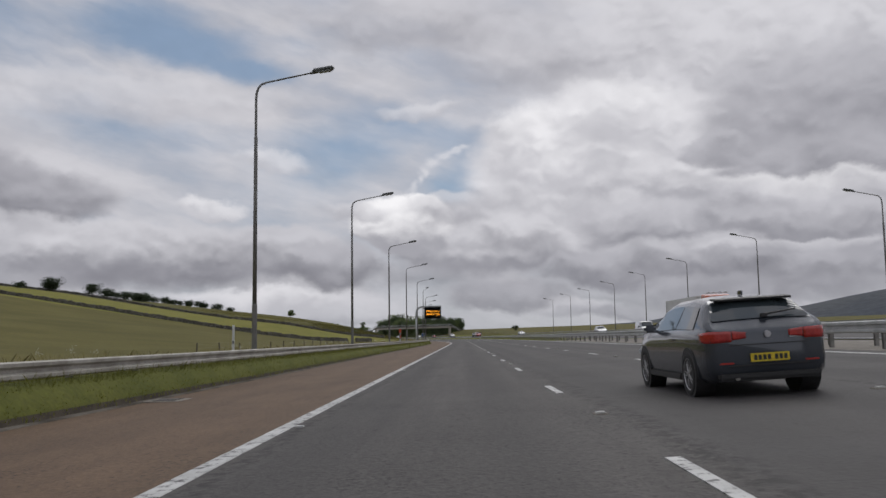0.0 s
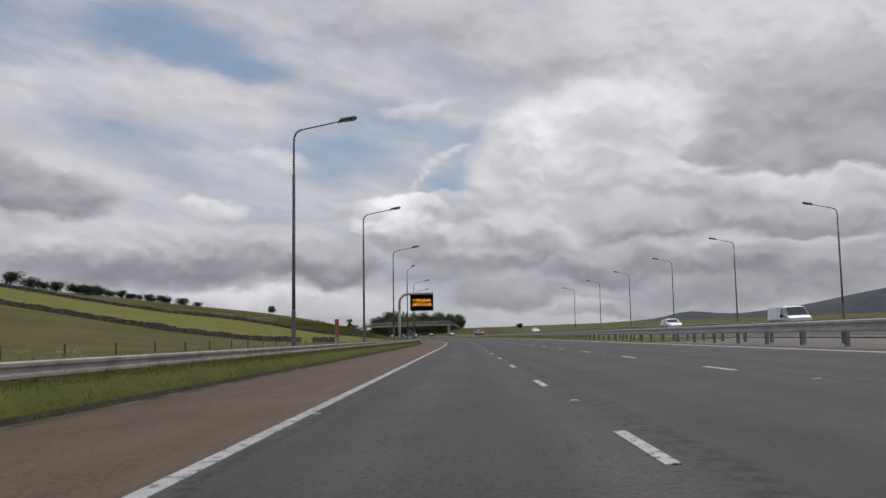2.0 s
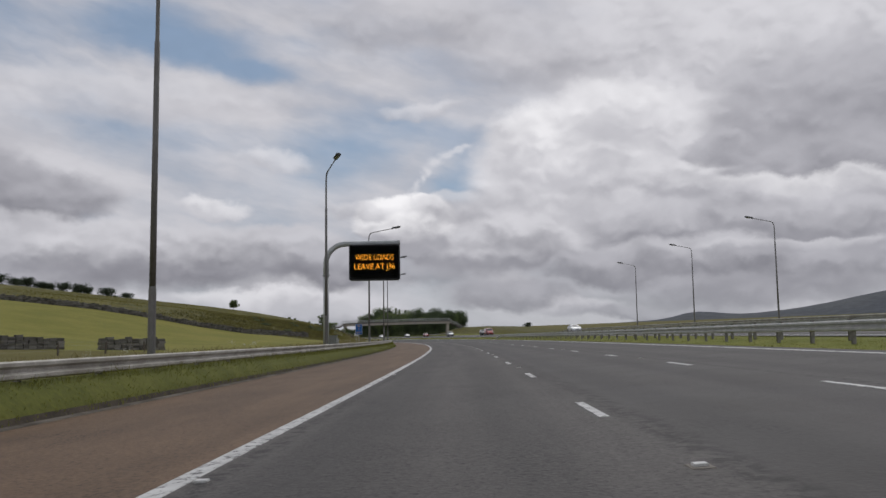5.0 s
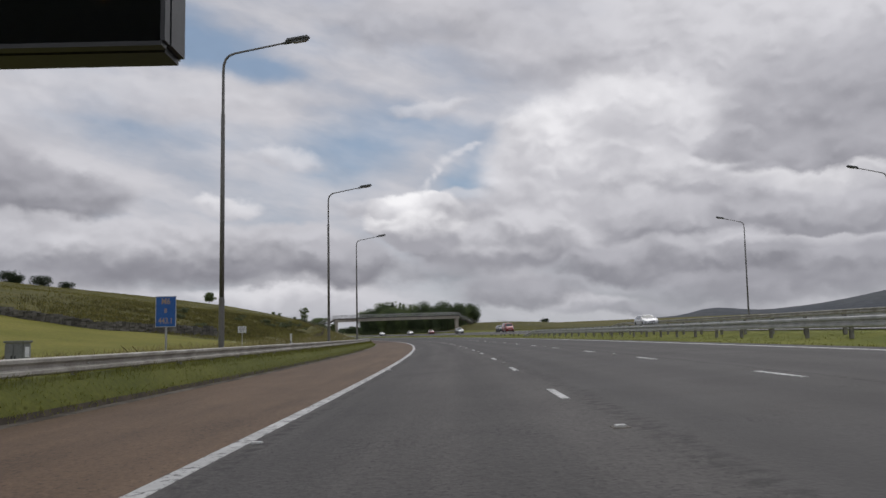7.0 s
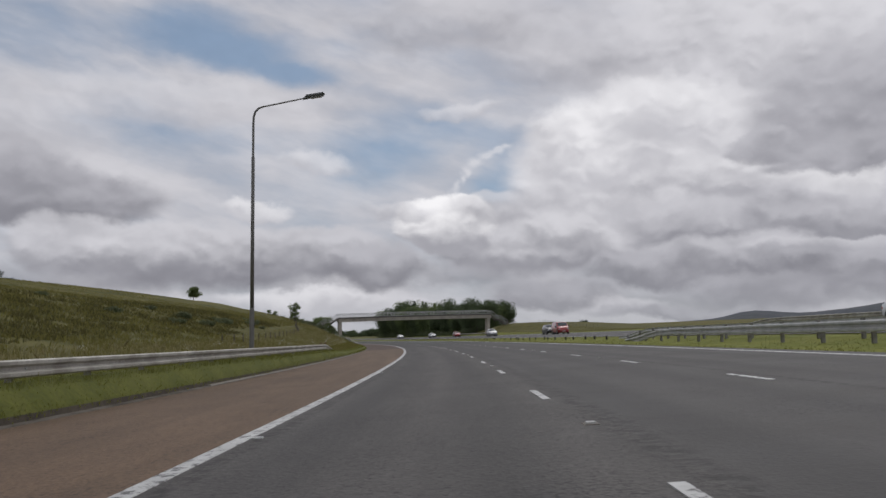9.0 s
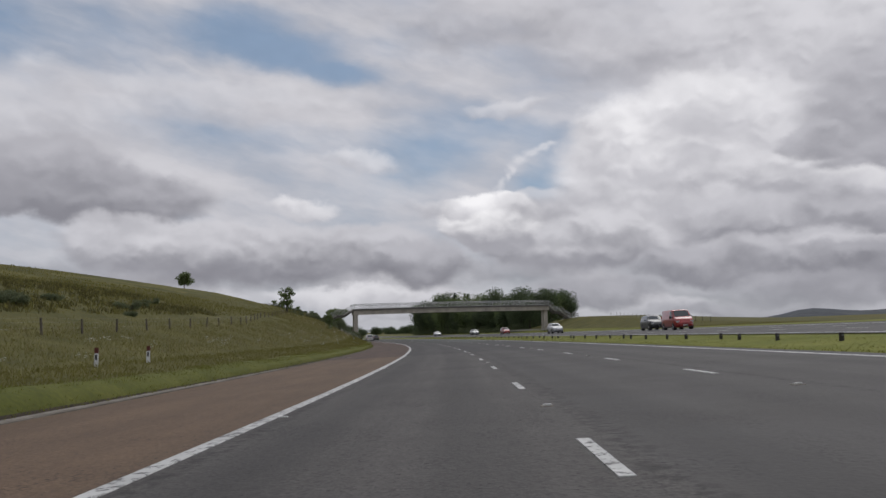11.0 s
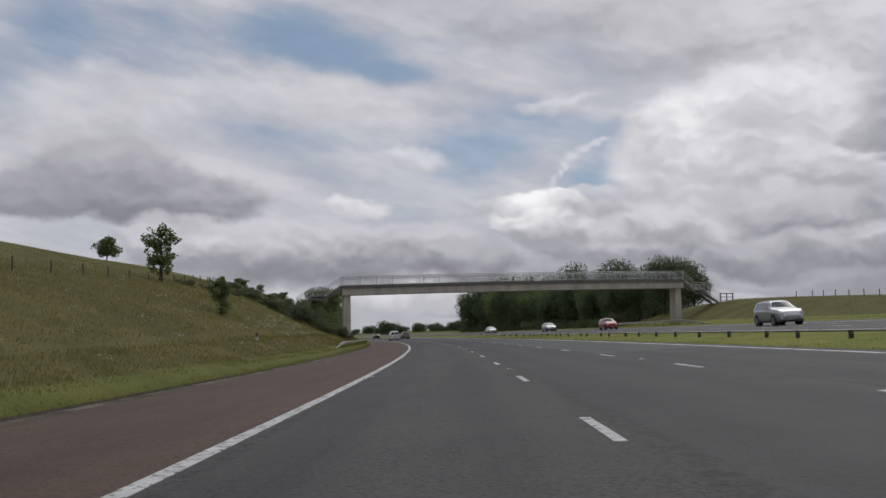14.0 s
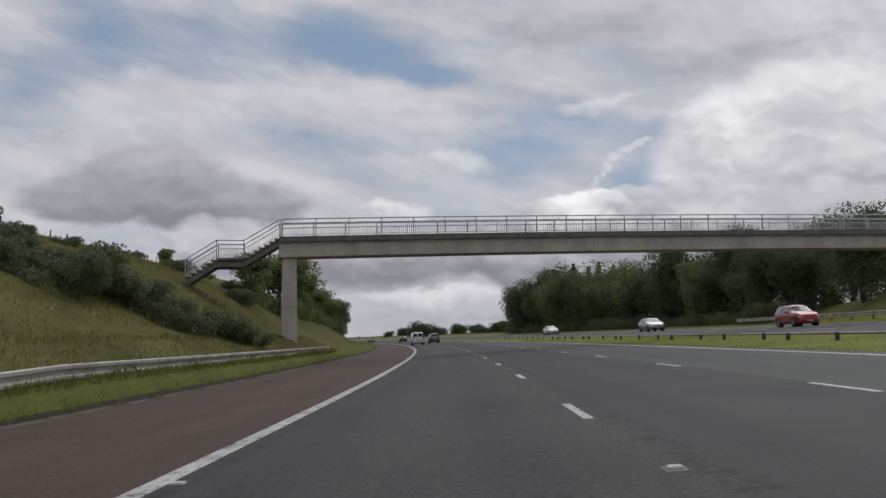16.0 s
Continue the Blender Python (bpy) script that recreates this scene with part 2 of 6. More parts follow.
def asphalt(name, c1, c2, tracks, shade=0.16, seams=(), join=None):
    """Worn chippings: speckled stone, darker polished wheel tracks at the given n, and long stains."""
    m = bpy.data.materials.new(name)
    m.use_nodes = True
    k = Nodes(m.node_tree)
    b = k.n["Principled BSDF"]
    uv = k.n.new("ShaderNodeTexCoord").outputs["UV"]
    part_uv = k.n.new("ShaderNodeSeparateXYZ")
    k.l.new(uv, part_uv.inputs[0])
    far, along = part_uv.outputs[0], part_uv.outputs[1]
    stain = k.noise(k.vec("MULTIPLY", uv, (1.0, 0.05, 1.0)), 1.1, 5.0, 0.65)
    blot = k.noise(uv, 0.35, 6.0, 0.65)
    chips = k.n.new("ShaderNodeTexVoronoi")
    k.put(chips.inputs["Vector"], uv)
    chips.inputs["Scale"].default_value = 34.0
    speck = k.n.new("ShaderNodeSeparateColor")
    k.l.new(chips.outputs["Color"], speck.inputs[0])
    holes = k.noise(uv, 16.0, 4.0, 0.7)
    c = k.mix(k.span(stain, 0.3, 0.7), c1, c2)
    c = k.mix(1.0, c, grey(k, k.span(blot, 0.25, 0.75, 0.86, 1.14, False)), "MULTIPLY")
    c = k.mix(1.0, c, grey(k, k.span(speck.outputs[0], 0, 1, 0.78, 1.22, False)), "MULTIPLY")
    c = k.mix(1.0, c, grey(k, k.span(holes, 0.35, 0.43, 0.36, 1.05, False)), "MULTIPLY")
    if join is not None:
        # a later, finer and cooler dressing on the far side of the joint
        fine = k.span(k.math("ADD", far, k.math("MULTIPLY", k.math("SUBTRACT", k.noise(uv, 3.0, 5.0, 0.7), 0.5), 0.25)), join - 0.04, join + 0.04)
        plain = k.mix(k.span(blot, 0.25, 0.75), tuple(v * 0.9 for v in c1), tuple(v * f for v, f in zip(c2, (0.88, 0.91, 0.97))))
        c = k.mix(k.math("MULTIPLY", fine, 0.62), c, plain)
    # patches where the surface has lost its stone
    bare = k.math("MULTIPLY", k.span(k.noise(k.vec("MULTIPLY", uv, (1.0, 0.4, 1.0)), 0.9, 4.0, 0.6), 0.5, 0.66), k.span(k.noise(uv, 19.0, 3.0, 0.6), 0.5, 0.62))
    c = k.mix(k.math("MULTIPLY", bare, 0.75), c, tuple(v * 0.25 for v in c1))
    worn = None
    for n in tracks:
        f = k.span(k.math("ABSOLUTE", k.math("SUBTRACT", far, n)), 0.62, 0.1, 0.0, 1.0)
        worn = f if worn is None else k.math("MAXIMUM", worn, f)
    if worn is not None:
        c = k.mix(k.math("MULTIPLY", worn, shade), c, (0.02, 0.02, 0.021))
    wander = k.math("MULTIPLY", k.math("SUBTRACT", k.noise(k.vec("MULTIPLY", uv, (0.0, 1.0, 0.0)), 0.5, 4.0, 0.6), 0.5), 0.35)
    ravel = k.span(k.noise(uv, 5.0, 5.0, 0.7), 0.42, 0.6)
    for n, w in seams:
        f = k.span(k.math("ABSOLUTE", k.math("SUBTRACT", k.math("ADD", far, wander), n)), w, w * 0.2, 0.0, 0.75)
        c = k.mix(k.math("MULTIPLY", f, ravel), c, (0.024, 0.022, 0.021))
    k.put(b.inputs["Base Color"], c)
    b.inputs["Roughness"].default_value = 0.72
    b.inputs["Specular IOR Level"].default_value = 0.2
    r = k.n.new("ShaderNodeBump")
    r.inputs["Strength"].default_value, r.inputs["Distance"].default_value = 0.35, 0.01
    k.put(r.inputs["Height"], k.math("ADD", chips.outputs["Distance"], holes))
    k.put(b.inputs["Normal"], r.outputs[0])
    return m


def paint(name, base=(0.6, 0.6, 0.58), lost=0.475):
    """Road paint, chipped through to the dark stone."""
    m = bpy.data.materials.new(name)
    m.use_nodes = True
    k = Nodes(m.node_tree)
    b = k.n["Principled BSDF"]
    at = k.n.new("ShaderNodeNewGeometry").outputs["Position"]
    gone = k.noise(at, 7.0, 7.0, 0.75)
    dirt = k.noise(at, 1.3, 4.0, 0.6)
    c = k.mix(k.span(dirt, 0.3, 0.7), base, tuple(v * 0.72 for v in base))
    c = k.mix(k.span(gone, lost, lost - 0.06), c, (0.08, 0.078, 0.075))
    k.put(b.inputs["Base Color"], c)
    b.inputs["Roughness"].default_value = 0.6
    return m


def leafy(name, c1, c2, rough=0.6, through=0.4):
    """Leaves and blades: each one its own shade, with light coming through."""
    m = bpy.data.materials.new(name)
    m.use_nodes = True
    k = Nodes(m.node_tree)
    b = k.n["Principled BSDF"]
    one = k.n.new("ShaderNodeNewGeometry").outputs["Random Per Island"]
    at = k.n.new("ShaderNodeNewGeometry").outputs["Position"]
    f = k.math("ADD", k.math("MULTIPLY", one, 0.6), k.math("MULTIPLY", k.noise(at, 0.35, 4.0, 0.6), 0.5))
    c = k.mix(k.span(f, 0.15, 0.85, smooth=False), c1, c2)
    k.put(b.inputs["Base Color"], c)
    b.inputs["Roughness"].default_value = rough
    b.inputs["Specular IOR Level"].default_value = 0.2
    glow = k.n.new("ShaderNodeBsdfTranslucent")
    k.put(glow.inputs[0], c)
    both = k.n.new("ShaderNodeMixShader")
    both.inputs[0].default_value = through
    k.l.new(b.outputs[0], both.inputs[1])
    k.l.new(glow.outputs[0], both.inputs[2])
    k.l.new(both.outputs[0], k.n["Material Output"].inputs[0])
    return m


def lamp_glow(name, colour, strength):
    m = bpy.data.materials.new(name)
    m.use_nodes = True
    b = m.node_tree.nodes["Principled BSDF"]
    b.inputs["Base Color"].default_value = (*colour, 1)
    b.inputs["Emission Color"].default_value = (*colour, 1)
    b.inputs["Emission Strength"].default_value = strength
    return m


def tinted_glass(name, colour=(0.03, 0.035, 0.04), rough=0.04):
    m = bpy.data.materials.new(name)
    m.use_nodes = True
    b = m.node_tree.nodes["Principled BSDF"]
    b.inputs["Base Color"].default_value = (*colour, 1)
    b.inputs["Roughness"].default_value = rough
    b.inputs["IOR"].default_value = 1.5
    b.inputs["Coat Weight"].default_value = 0.6
    return m


TRACKS, SEAMS = (0.95, 2.75, 4.65, 6.4, 8.3, 10.1), ((3.98, 0.26), (7.5, 0.12), (0.35, 0.16))
ASPHALT = asphalt("asphalt", (0.068, 0.0625, 0.059), (0.094, 0.086, 0.081), TRACKS, 0.24, SEAMS, 3.98)
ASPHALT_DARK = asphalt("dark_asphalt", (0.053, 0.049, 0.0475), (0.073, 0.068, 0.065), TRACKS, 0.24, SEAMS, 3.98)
ASPHALT_PALE = asphalt("old_pale_asphalt", (0.07, 0.075, 0.07), (0.088, 0.091, 0.084), (8.3, 10.1), 0.1)
ASPHALT_FAR = asphalt("far_carriageway_asphalt", (0.075, 0.073, 0.07), (0.1, 0.096, 0.092), (18.5, 20.3, 22.1, 23.9, 25.8, 27.6))
RED_ASPHALT = asphalt("red_asphalt", (0.115, 0.075, 0.046), (0.15, 0.097, 0.06), ())
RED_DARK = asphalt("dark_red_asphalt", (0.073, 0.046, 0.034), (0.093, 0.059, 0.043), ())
LINE_PAINT = paint("line_paint")
STUD_WHITE = surface("stud_white", (0.6, 0.6, 0.58), (0.45, 0.45, 0.43), 30, 0.4)
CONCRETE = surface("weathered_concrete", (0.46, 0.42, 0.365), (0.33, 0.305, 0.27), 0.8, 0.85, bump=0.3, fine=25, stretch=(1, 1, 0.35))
CONCRETE_DARK = surface("dark_concrete", (0.17, 0.16, 0.145), (0.11, 0.105, 0.1), 1.5, 0.9, bump=0.3, fine=25)
CHANNEL = surface("channel_concrete", (0.3, 0.275, 0.24), (0.2, 0.185, 0.16), 1.5, 0.9, bump=0.3, fine=30, space="Place")
STEEL = surface("galvanised_steel", (0.50, 0.505, 0.50), (0.36, 0.365, 0.36), 2.0, 0.5, 0.55, fine=30, space="Place", grain=0.12)
STEEL_DIRTY = surface("dirty_galvanised_steel", (0.46, 0.445, 0.41), (0.27, 0.255, 0.22), 1.2, 0.6, 0.4, fine=18, space="Place", grain=0.2)
POST_STEEL = surface("post_steel", (0.30, 0.29, 0.27), (0.2, 0.195, 0.18), 6, 0.6, 0.4)
COLUMN = surface("column_steel", (0.2, 0.195, 0.182), (0.135, 0.132, 0.125), 1.5, 0.55, 0.4, stretch=(1, 1, 0.3))
LANTERN = surface("lantern_grey", (0.14, 0.15, 0.15), (0.1, 0.105, 0.105), 8, 0.45)
LANTERN_GLASS = tinted_glass("lantern_glass", (0.25, 0.26, 0.26), 0.2)
GANTRY = surface("gantry_grey_paint", (0.45, 0.47, 0.48), (0.36, 0.38, 0.385), 1.5, 0.45, 0.1, stretch=(1, 1, 0.4))
LOUVRE = surface("louvre_black", (0.06, 0.07, 0.078), (0.05, 0.058, 0.065), 6, 0.7)
BLACK = surface("black_panel", (0.018, 0.02, 0.022), (0.028, 0.03, 0.032), 4, 0.5)
RUBBER = surface("rubber", (0.012, 0.012, 0.012), (0.02, 0.02, 0.02), 12, 0.85)
AMBER = lamp_glow("amber_dots", (1.0, 0.38, 0.03), 2.4)
HEADLAMP = lamp_glow("headlamp_lit", (1.0, 0.97, 0.9), 2.5)
SIGN_BLUE = surface("sign_blue", (0.015, 0.10, 0.36), (0.02, 0.12, 0.40), 4, 0.4)
SIGN_WHITE = surface("sign_white", (0.72, 0.73, 0.74), (0.62, 0.63, 0.64), 5, 0.5)
SIGN_TAN = surface("faded_tan_lettering", (0.42, 0.32, 0.24), (0.33, 0.27, 0.22), 20, 0.6)
KERB = surface("dirty_kerb", (0.17, 0.152, 0.128), (0.06, 0.051, 0.04), 0.7, 0.9, bump=0.3, fine=9, space="Place")
SIGN_BACK = surface("sign_back_grey", (0.10, 0.10, 0.105), (0.14, 0.14, 0.145), 5, 0.6)
MARKER_RED = surface("marker_red", (0.6, 0.085, 0.035), (0.46, 0.07, 0.035), 8, 0.55)
CABINET = surface("cabinet_grey", (0.24, 0.25, 0.24), (0.17, 0.175, 0.165), 3, 0.6)
WOOD = surface("weathered_wood", (0.12, 0.10, 0.08), (0.07, 0.06, 0.05), 6, 0.85, stretch=(1, 1, 0.2))
BLACK_WOOD = surface("black_post", (0.03, 0.028, 0.026), (0.05, 0.046, 0.04), 6, 0.8)
STONE = surface("field_stone", (0.18, 0.172, 0.155), (0.105, 0.1, 0.09), 1.2, 0.9, spread=0.4, space="Place")
BARK = surface("bark", (0.09, 0.075, 0.06), (0.05, 0.043, 0.036), 4, 0.9, bump=0.4, fine=20, stretch=(1, 1, 0.25))
LEAF = leafy("leaf_green", (0.105, 0.142, 0.06), (0.2, 0.25, 0.105), through=0.6)
LEAF_DARK = leafy("leaf_dark", (0.058, 0.083, 0.047), (0.12, 0.155, 0.078), through=0.5)
LEAF_PINE = leafy("needle_green", (0.03, 0.045, 0.028), (0.06, 0.078, 0.042))
GORSE = leafy("gorse_green", (0.085, 0.112, 0.062), (0.19, 0.215, 0.115))
BLADE = leafy("verge_blades", (0.158, 0.168, 0.041), (0.196, 0.198, 0.054), through=0.65)
BLADE_DRY = leafy("tall_dry_blades", (0.22, 0.2, 0.085), (0.34, 0.295, 0.15), through=0.5)
BLADE_MIX = leafy("bank_blades", (0.164, 0.155, 0.046), (0.19, 0.174, 0.058), through=0.65)
BRACKEN = leafy("bracken_fronds", (0.085, 0.08, 0.03), (0.12, 0.11, 0.042), through=0.5)
PETAL = leafy("white_umbels", (0.5, 0.5, 0.42), (0.65, 0.65, 0.58))
VERGE = surface("verge_turf", (0.092, 0.104, 0.022), (0.13, 0.136, 0.031), 0.6, 0.9, bump=0.6, fine=9, space="Place")
MEDIAN = surface("mown_median_turf", (0.135, 0.155, 0.024), (0.195, 0.2, 0.038), 0.3, 0.9, bump=0.6, fine=7, space="Place")
FIELD = surface("rough_field", (0.098, 0.09, 0.022), (0.136, 0.12, 0.034), 0.09, 0.95, bump=0.5, fine=3, space="Place")
PASTURE = surface("bright_pasture", (0.16, 0.16, 0.029), (0.21, 0.195, 0.042), 0.2, 0.95, bump=0.4, fine=4, space="Place")
BANK = surface("rough_bank", (0.08, 0.079, 0.024), (0.13, 0.119, 0.038), 0.3, 0.95, bump=0.6, fine=4, space="Place")
HILL_TOP = surface("hill_grass", (0.066, 0.067, 0.018), (0.158, 0.142, 0.04), 0.16, 0.95, bump=0.5, fine=3, space="Place")
# The blue-grey of distant haze is put into this heather colour.
FELL = surface("hazy_heather", (0.066, 0.075, 0.09), (0.096, 0.102, 0.108), 0.004, 1.0, fine=0.05, space="Place")
DIRT = surface("verge_dirt", (0.085, 0.07, 0.052), (0.05, 0.042, 0.033), 2, 0.95, bump=0.6, fine=14, space="Place")


# ---- helpers for shapes ----
def mesh_of(name, bm, *mats, smooth=False):
    me = bpy.data.meshes.new(name)
    bm.to_mesh(me)
    bm.free()
    for m in mats:
        me.materials.append(m)
    if smooth:
        me.polygons.foreach_set("use_smooth", [True] * len(me.polygons))
    return me


def part(name, bm, material, parent, label="", smooth=False, at=None):
    ob = new(name, mesh_of(name, bm, material, smooth=smooth))
    ob.parent = parent
    if at is not None:
        ob.matrix_basis = at
    return tagged(ob, label)


def piece(name, me, parent, at):
    ob = new(name, me)
    ob.parent = parent
    ob.matrix_basis = at
    return ob


def thing(name, at, label, category, group="", kind=""):
    ob = new(name)
    ob.empty_display_size = 0.2
    ob.matrix_basis = at
    return tagged(ob, label, category, group, kind)


def block(bm, c, size, turn=None, bevel=0.0):
    """A box with its centre at c."""
    made = bmesh.ops.create_cube(bm, size=1)["verts"]
    m = Matrix.Translation(c) @ (turn or Matrix.Identity(4)) @ Matrix.Diagonal((*size, 1))
    bmesh.ops.transform(bm, matrix=m, verts=made)
    if bevel:
        edges = list({e for v in made for e in v.link_edges})
        bmesh.ops.bevel(bm, geom=edges, offset=bevel, segments=2, affect="EDGES", clamp_overlap=True)


def rod(bm, a, b, r1, r2=None, sides=10, caps=True):
    """A tapered rod from a to b."""
    a, b = Vector(a), Vector(b)
    way = b - a
    made = bmesh.ops.create_cone(bm, cap_ends=caps, segments=sides, radius1=r1, radius2=r1 if r2 is None else r2, depth=way.length)["verts"]
    bmesh.ops.transform(bm, matrix=Matrix.Translation((a + b) / 2) @ way.to_track_quat("Z", "Y").to_matrix().to_4x4(), verts=made)


def pipe(bm, pts, radii, sides=12):
    """A bent tube through the points."""
    pts = [Vector(p) for p in pts]
    rings = []
    for i, p in enumerate(pts):
        t = (pts[min(i + 1, len(pts) - 1)] - pts[max(i - 1, 0)]).normalized()
        side = t.cross(Vector((0, 1, 0)))
        if side.length < 0.05:
            side = t.cross(Vector((1, 0, 0)))
        side.normalize()
        up = side.cross(t)
        rings.append([bm.verts.new(p + radii[i] * (side * math.cos(a) + up * math.sin(a))) for a in (2 * math.pi * j / sides for j in range(sides))])
    for a, b in zip(rings, rings[1:]):
        for j in range(sides):
            bm.faces.new((a[j], a[(j + 1) % sides], b[(j + 1) % sides], b[j]))
    bm.faces.new(rings[0][::-1])
    bm.faces.new(rings[-1])


def band(bm, s0, s1, prof, step=4.0, uv=False, closed=False):
    """A sheet along the road. prof: rows of n, z, or a function of s that gives them."""
    k = max(1, int(math.ceil((s1 - s0) / step)))
    last = None
    lay = bm.loops.layers.uv.verify() if uv else None
    for i in range(k + 1):
        s = s0 + (s1 - s0) * i / k
        rows = prof(s) if callable(prof) else prof
        now = [(bm.verts.new(P(s, n, z)), (n, s)) for n, z in rows]
        if last:
            m = len(now)
            for a in range(m if closed else m - 1):
                b = (a + 1) % m
                q = (last[a], last[b], now[b], now[a])
                f = bm.faces.new([v for v, _ in q])
                if uv:
                    for lp, (_, c) in zip(f.loops, q):
                        lp[lay].uv = c
        last = now
    return bm


def ease(x, a, b):
    u = min(1.0, max(0.0, (x - a) / (b - a)))
    return u * u * (3 - 2 * u)


# ---- the lie of the land ----
HILL_S = [-50, 100, 200, 300, 370, 430, 480, 530, 620]
HILL_N = [8, 15, 27, 47, 80, 120, 165, 260]
HILL_Z = [[0.4, 0.8, 2.0, 4.5, 10, 17, 23, 27], [0.4, 0.8, 1.8, 4.5, 10, 17, 23, 27], [0.45, 0.9, 1.7, 5, 11.5, 19, 25, 29],
          [0.6, 1.8, 4.5, 9, 13.6, 21, 26, 29], [0.8, 3.1, 6.2, 9.6, 15.3, 21.2, 26.6, 30], [1.5, 4.6, 8.3, 12.4, 17.4, 23.2, 27.4, 30],
          [1.6, 6.0, 9.6, 13.6, 18.0, 23.6, 28, 30], [1.0, 6.0, 10.3, 15.4, 18, 23, 27, 29], [0.6, 3.0, 6.5, 10.5, 13, 16, 19, 21]]


def cubic(xs, ys, x):
    """A curve through the points that doesn't swing past them."""
    if x <= xs[0]:
        return ys[0]
    if x >= xs[-1]:
        return ys[-1]
    i = 0
    while x > xs[i + 1]:
        i += 1
    h = [xs[j + 1] - xs[j] for j in range(len(xs) - 1)]
    d = [(ys[j + 1] - ys[j]) / h[j] for j in range(len(h))]

    def slope(j):
        if j == 0 or j == len(xs) - 1:
            return d[0] if j == 0 else d[-1]
        return 0.0 if d[j - 1] * d[j] <= 0 else 2 * d[j - 1] * d[j] / (d[j - 1] + d[j])

    t = (x - xs[i]) / h[i]
    a, b = slope(i) * h[i], slope(i + 1) * h[i]
    return (2 * t ** 3 - 3 * t * t + 1) * ys[i] + (t ** 3 - 2 * t * t + t) * a + (3 * t * t - 2 * t ** 3) * ys[i + 1] + (t ** 3 - t * t) * b


def left_z(s, n):
    """The hillside, n metres left of the edge line (n > 8)."""
    z = cubic(HILL_S, [cubic(HILL_N, row, n) for row in HILL_Z], s)
    z *= 1 - 0.75 * ease(s, 640, 1000)
    w = ease(n, 8, 30)
    return z + w * 0.5 * noise.noise((s * 0.02, n * 0.025, 0)) + ease(n, 5, 12) * 0.10 * noise.noise((s * 0.25, n * 0.25, 3)) - ease(n, 300, 900) * 12


def far_z(s, n):
    """The far carriageway: level on the straight, leaning inwards on the bend."""
    w = ease(s, 110, 250)
    return (1 - w) * (0.36 - 0.012 * abs(n - 19)) + w * (FALL * n + 0.17)


def right_z(s, n):
    edge = far_z(s, 31.5)
    mound = cubic([300, 350, 385, 415, 450, 480, 520, 580, 680], [-0.2, -0.15, 0.1, 0.8, 2.0, 3.0, 0.9, 0.6, 0.4], s)
    z = edge + 0.12 * ease(n, 31.5, 34) + mound * ease(n, 33.5, 43) * (1 - 0.85 * ease(n, 48, 95))
    z += (1.2 - 2.6 * (1 - ease(s, 430, 560))) * ease(n, 60, 300) - 5.0 * ease(n, 150, 900) * (1 - ease(s, 450, 700))
    return z + 0.2 * ease(n, 40, 70) * noise.noise((s * 0.02, n * 0.02, 7))


def verge_dip(s):
    """Where no rail stands the verge lies lower."""
    return ease(s, 296, 310) * (1 - ease(s, 424, 440))


def ground_z(s, n):
    if n <= -8:
        return left_z(s, -n)
    if n < -4.35:
        t = (-4.35 - n) / 3.65
        return -0.06 + (0.62 - 0.24 * verge_dip(s)) * ease(t, -0.03, 0.18) + (left_z(s, 8) - 0.56 + 0.24 * verge_dip(s)) * ease(t, 0.2, 1) + 0.05 * ease(t, 0, 0.2) * noise.noise((s * 0.6, n * 1.2, 1))
    if n <= 11.9:
        return FALL * n - 0.25
    if n < 17.0:
        t = (n - 11.9) / 5.1
        return (1 - t) * (FALL * 11.9 - 0.015) + t * (far_z(s, 17.0) - 0.03) - (0.05 if s > 101 else 0.03) * math.sin(math.pi * t)
    if n <= 31.4:
        return far_z(s, n) - 0.25
    return right_z(s, n)


def put(s, n, turn=0.0, sink=0.0):
    return on_road(s, n, ground_z(s, n) - sink, turn)


# ---- ground, road and lines ----
GN = [-2400, -1500, -950, -650, -450, -340, -260, -220, -190, -165, -145, -128, -112, -97, -84, -72, -62, -53, -46, -40, -35, -31, -27.5, -24.5, -22, -19.5, -17, -15, -13, -11.3, -9.8,
      -8.6, -7.6, -6.8, -6.1, -5.5, -5.05, -4.75, -4.47, -4.35, -4.3, 0, 11.85, 11.9, 12.6, 13.5, 14.5, 15.5, 16.3, 16.95, 17.0, 24, 31.4, 31.5, 32.5, 34, 36, 38.5, 41, 44, 48, 54, 62, 75, 95, 130, 180, 260, 400, 650, 1000, 1600, 2600, 3600]
GS = [-900, -600, -420, -300, -220, -160, -120, -90, -70, -55] + [-45 + 3.0 * i for i in range(216)] + [610, 625, 640, 660, 685, 715, 750, 790, 840, 900, 980, 1080, 1250, 1500, 1900, 2500, 3300]
bm = bmesh.new()
rows = []
for s in GS:
    row = []
    for n in GN:
        m = n
        if s > 200 and n < -900:
            m = -900 + (n + 900) * ease(s, 1500, 600)
        row.append(bm.verts.new(P(s, n if s > 0 and n > -900 or s <= 0 else max(n, -950), ground_z(s, n))))
    rows.append(row)
GROUND_MATS = [VERGE, MEDIAN, FIELD, PASTURE, BANK, HILL_TOP, DIRT, CHANNEL]


def cover_of(s, n):
    if n < -8:
        if n > -9.8:
            return 4
        wall_1, wall_2 = 184, 254
        if s > 285 and n > -30:
            return 4
        if s > 300:
            return 5
        if wall_1 < s < wall_2 and n > -140:
            return 3
        if s >= wall_2:
            return 4 if n > -45 else 5
        return 2
    if n < -4.5:
        return 4 if s > 302 and n < -5.6 else 0
    if n < -4.3:
        return 6
    if n < 17:
        return 1 if s > 101 else 7
    if n < 36:
        return 1
    return 4 if n < 60 and s > 300 else 2


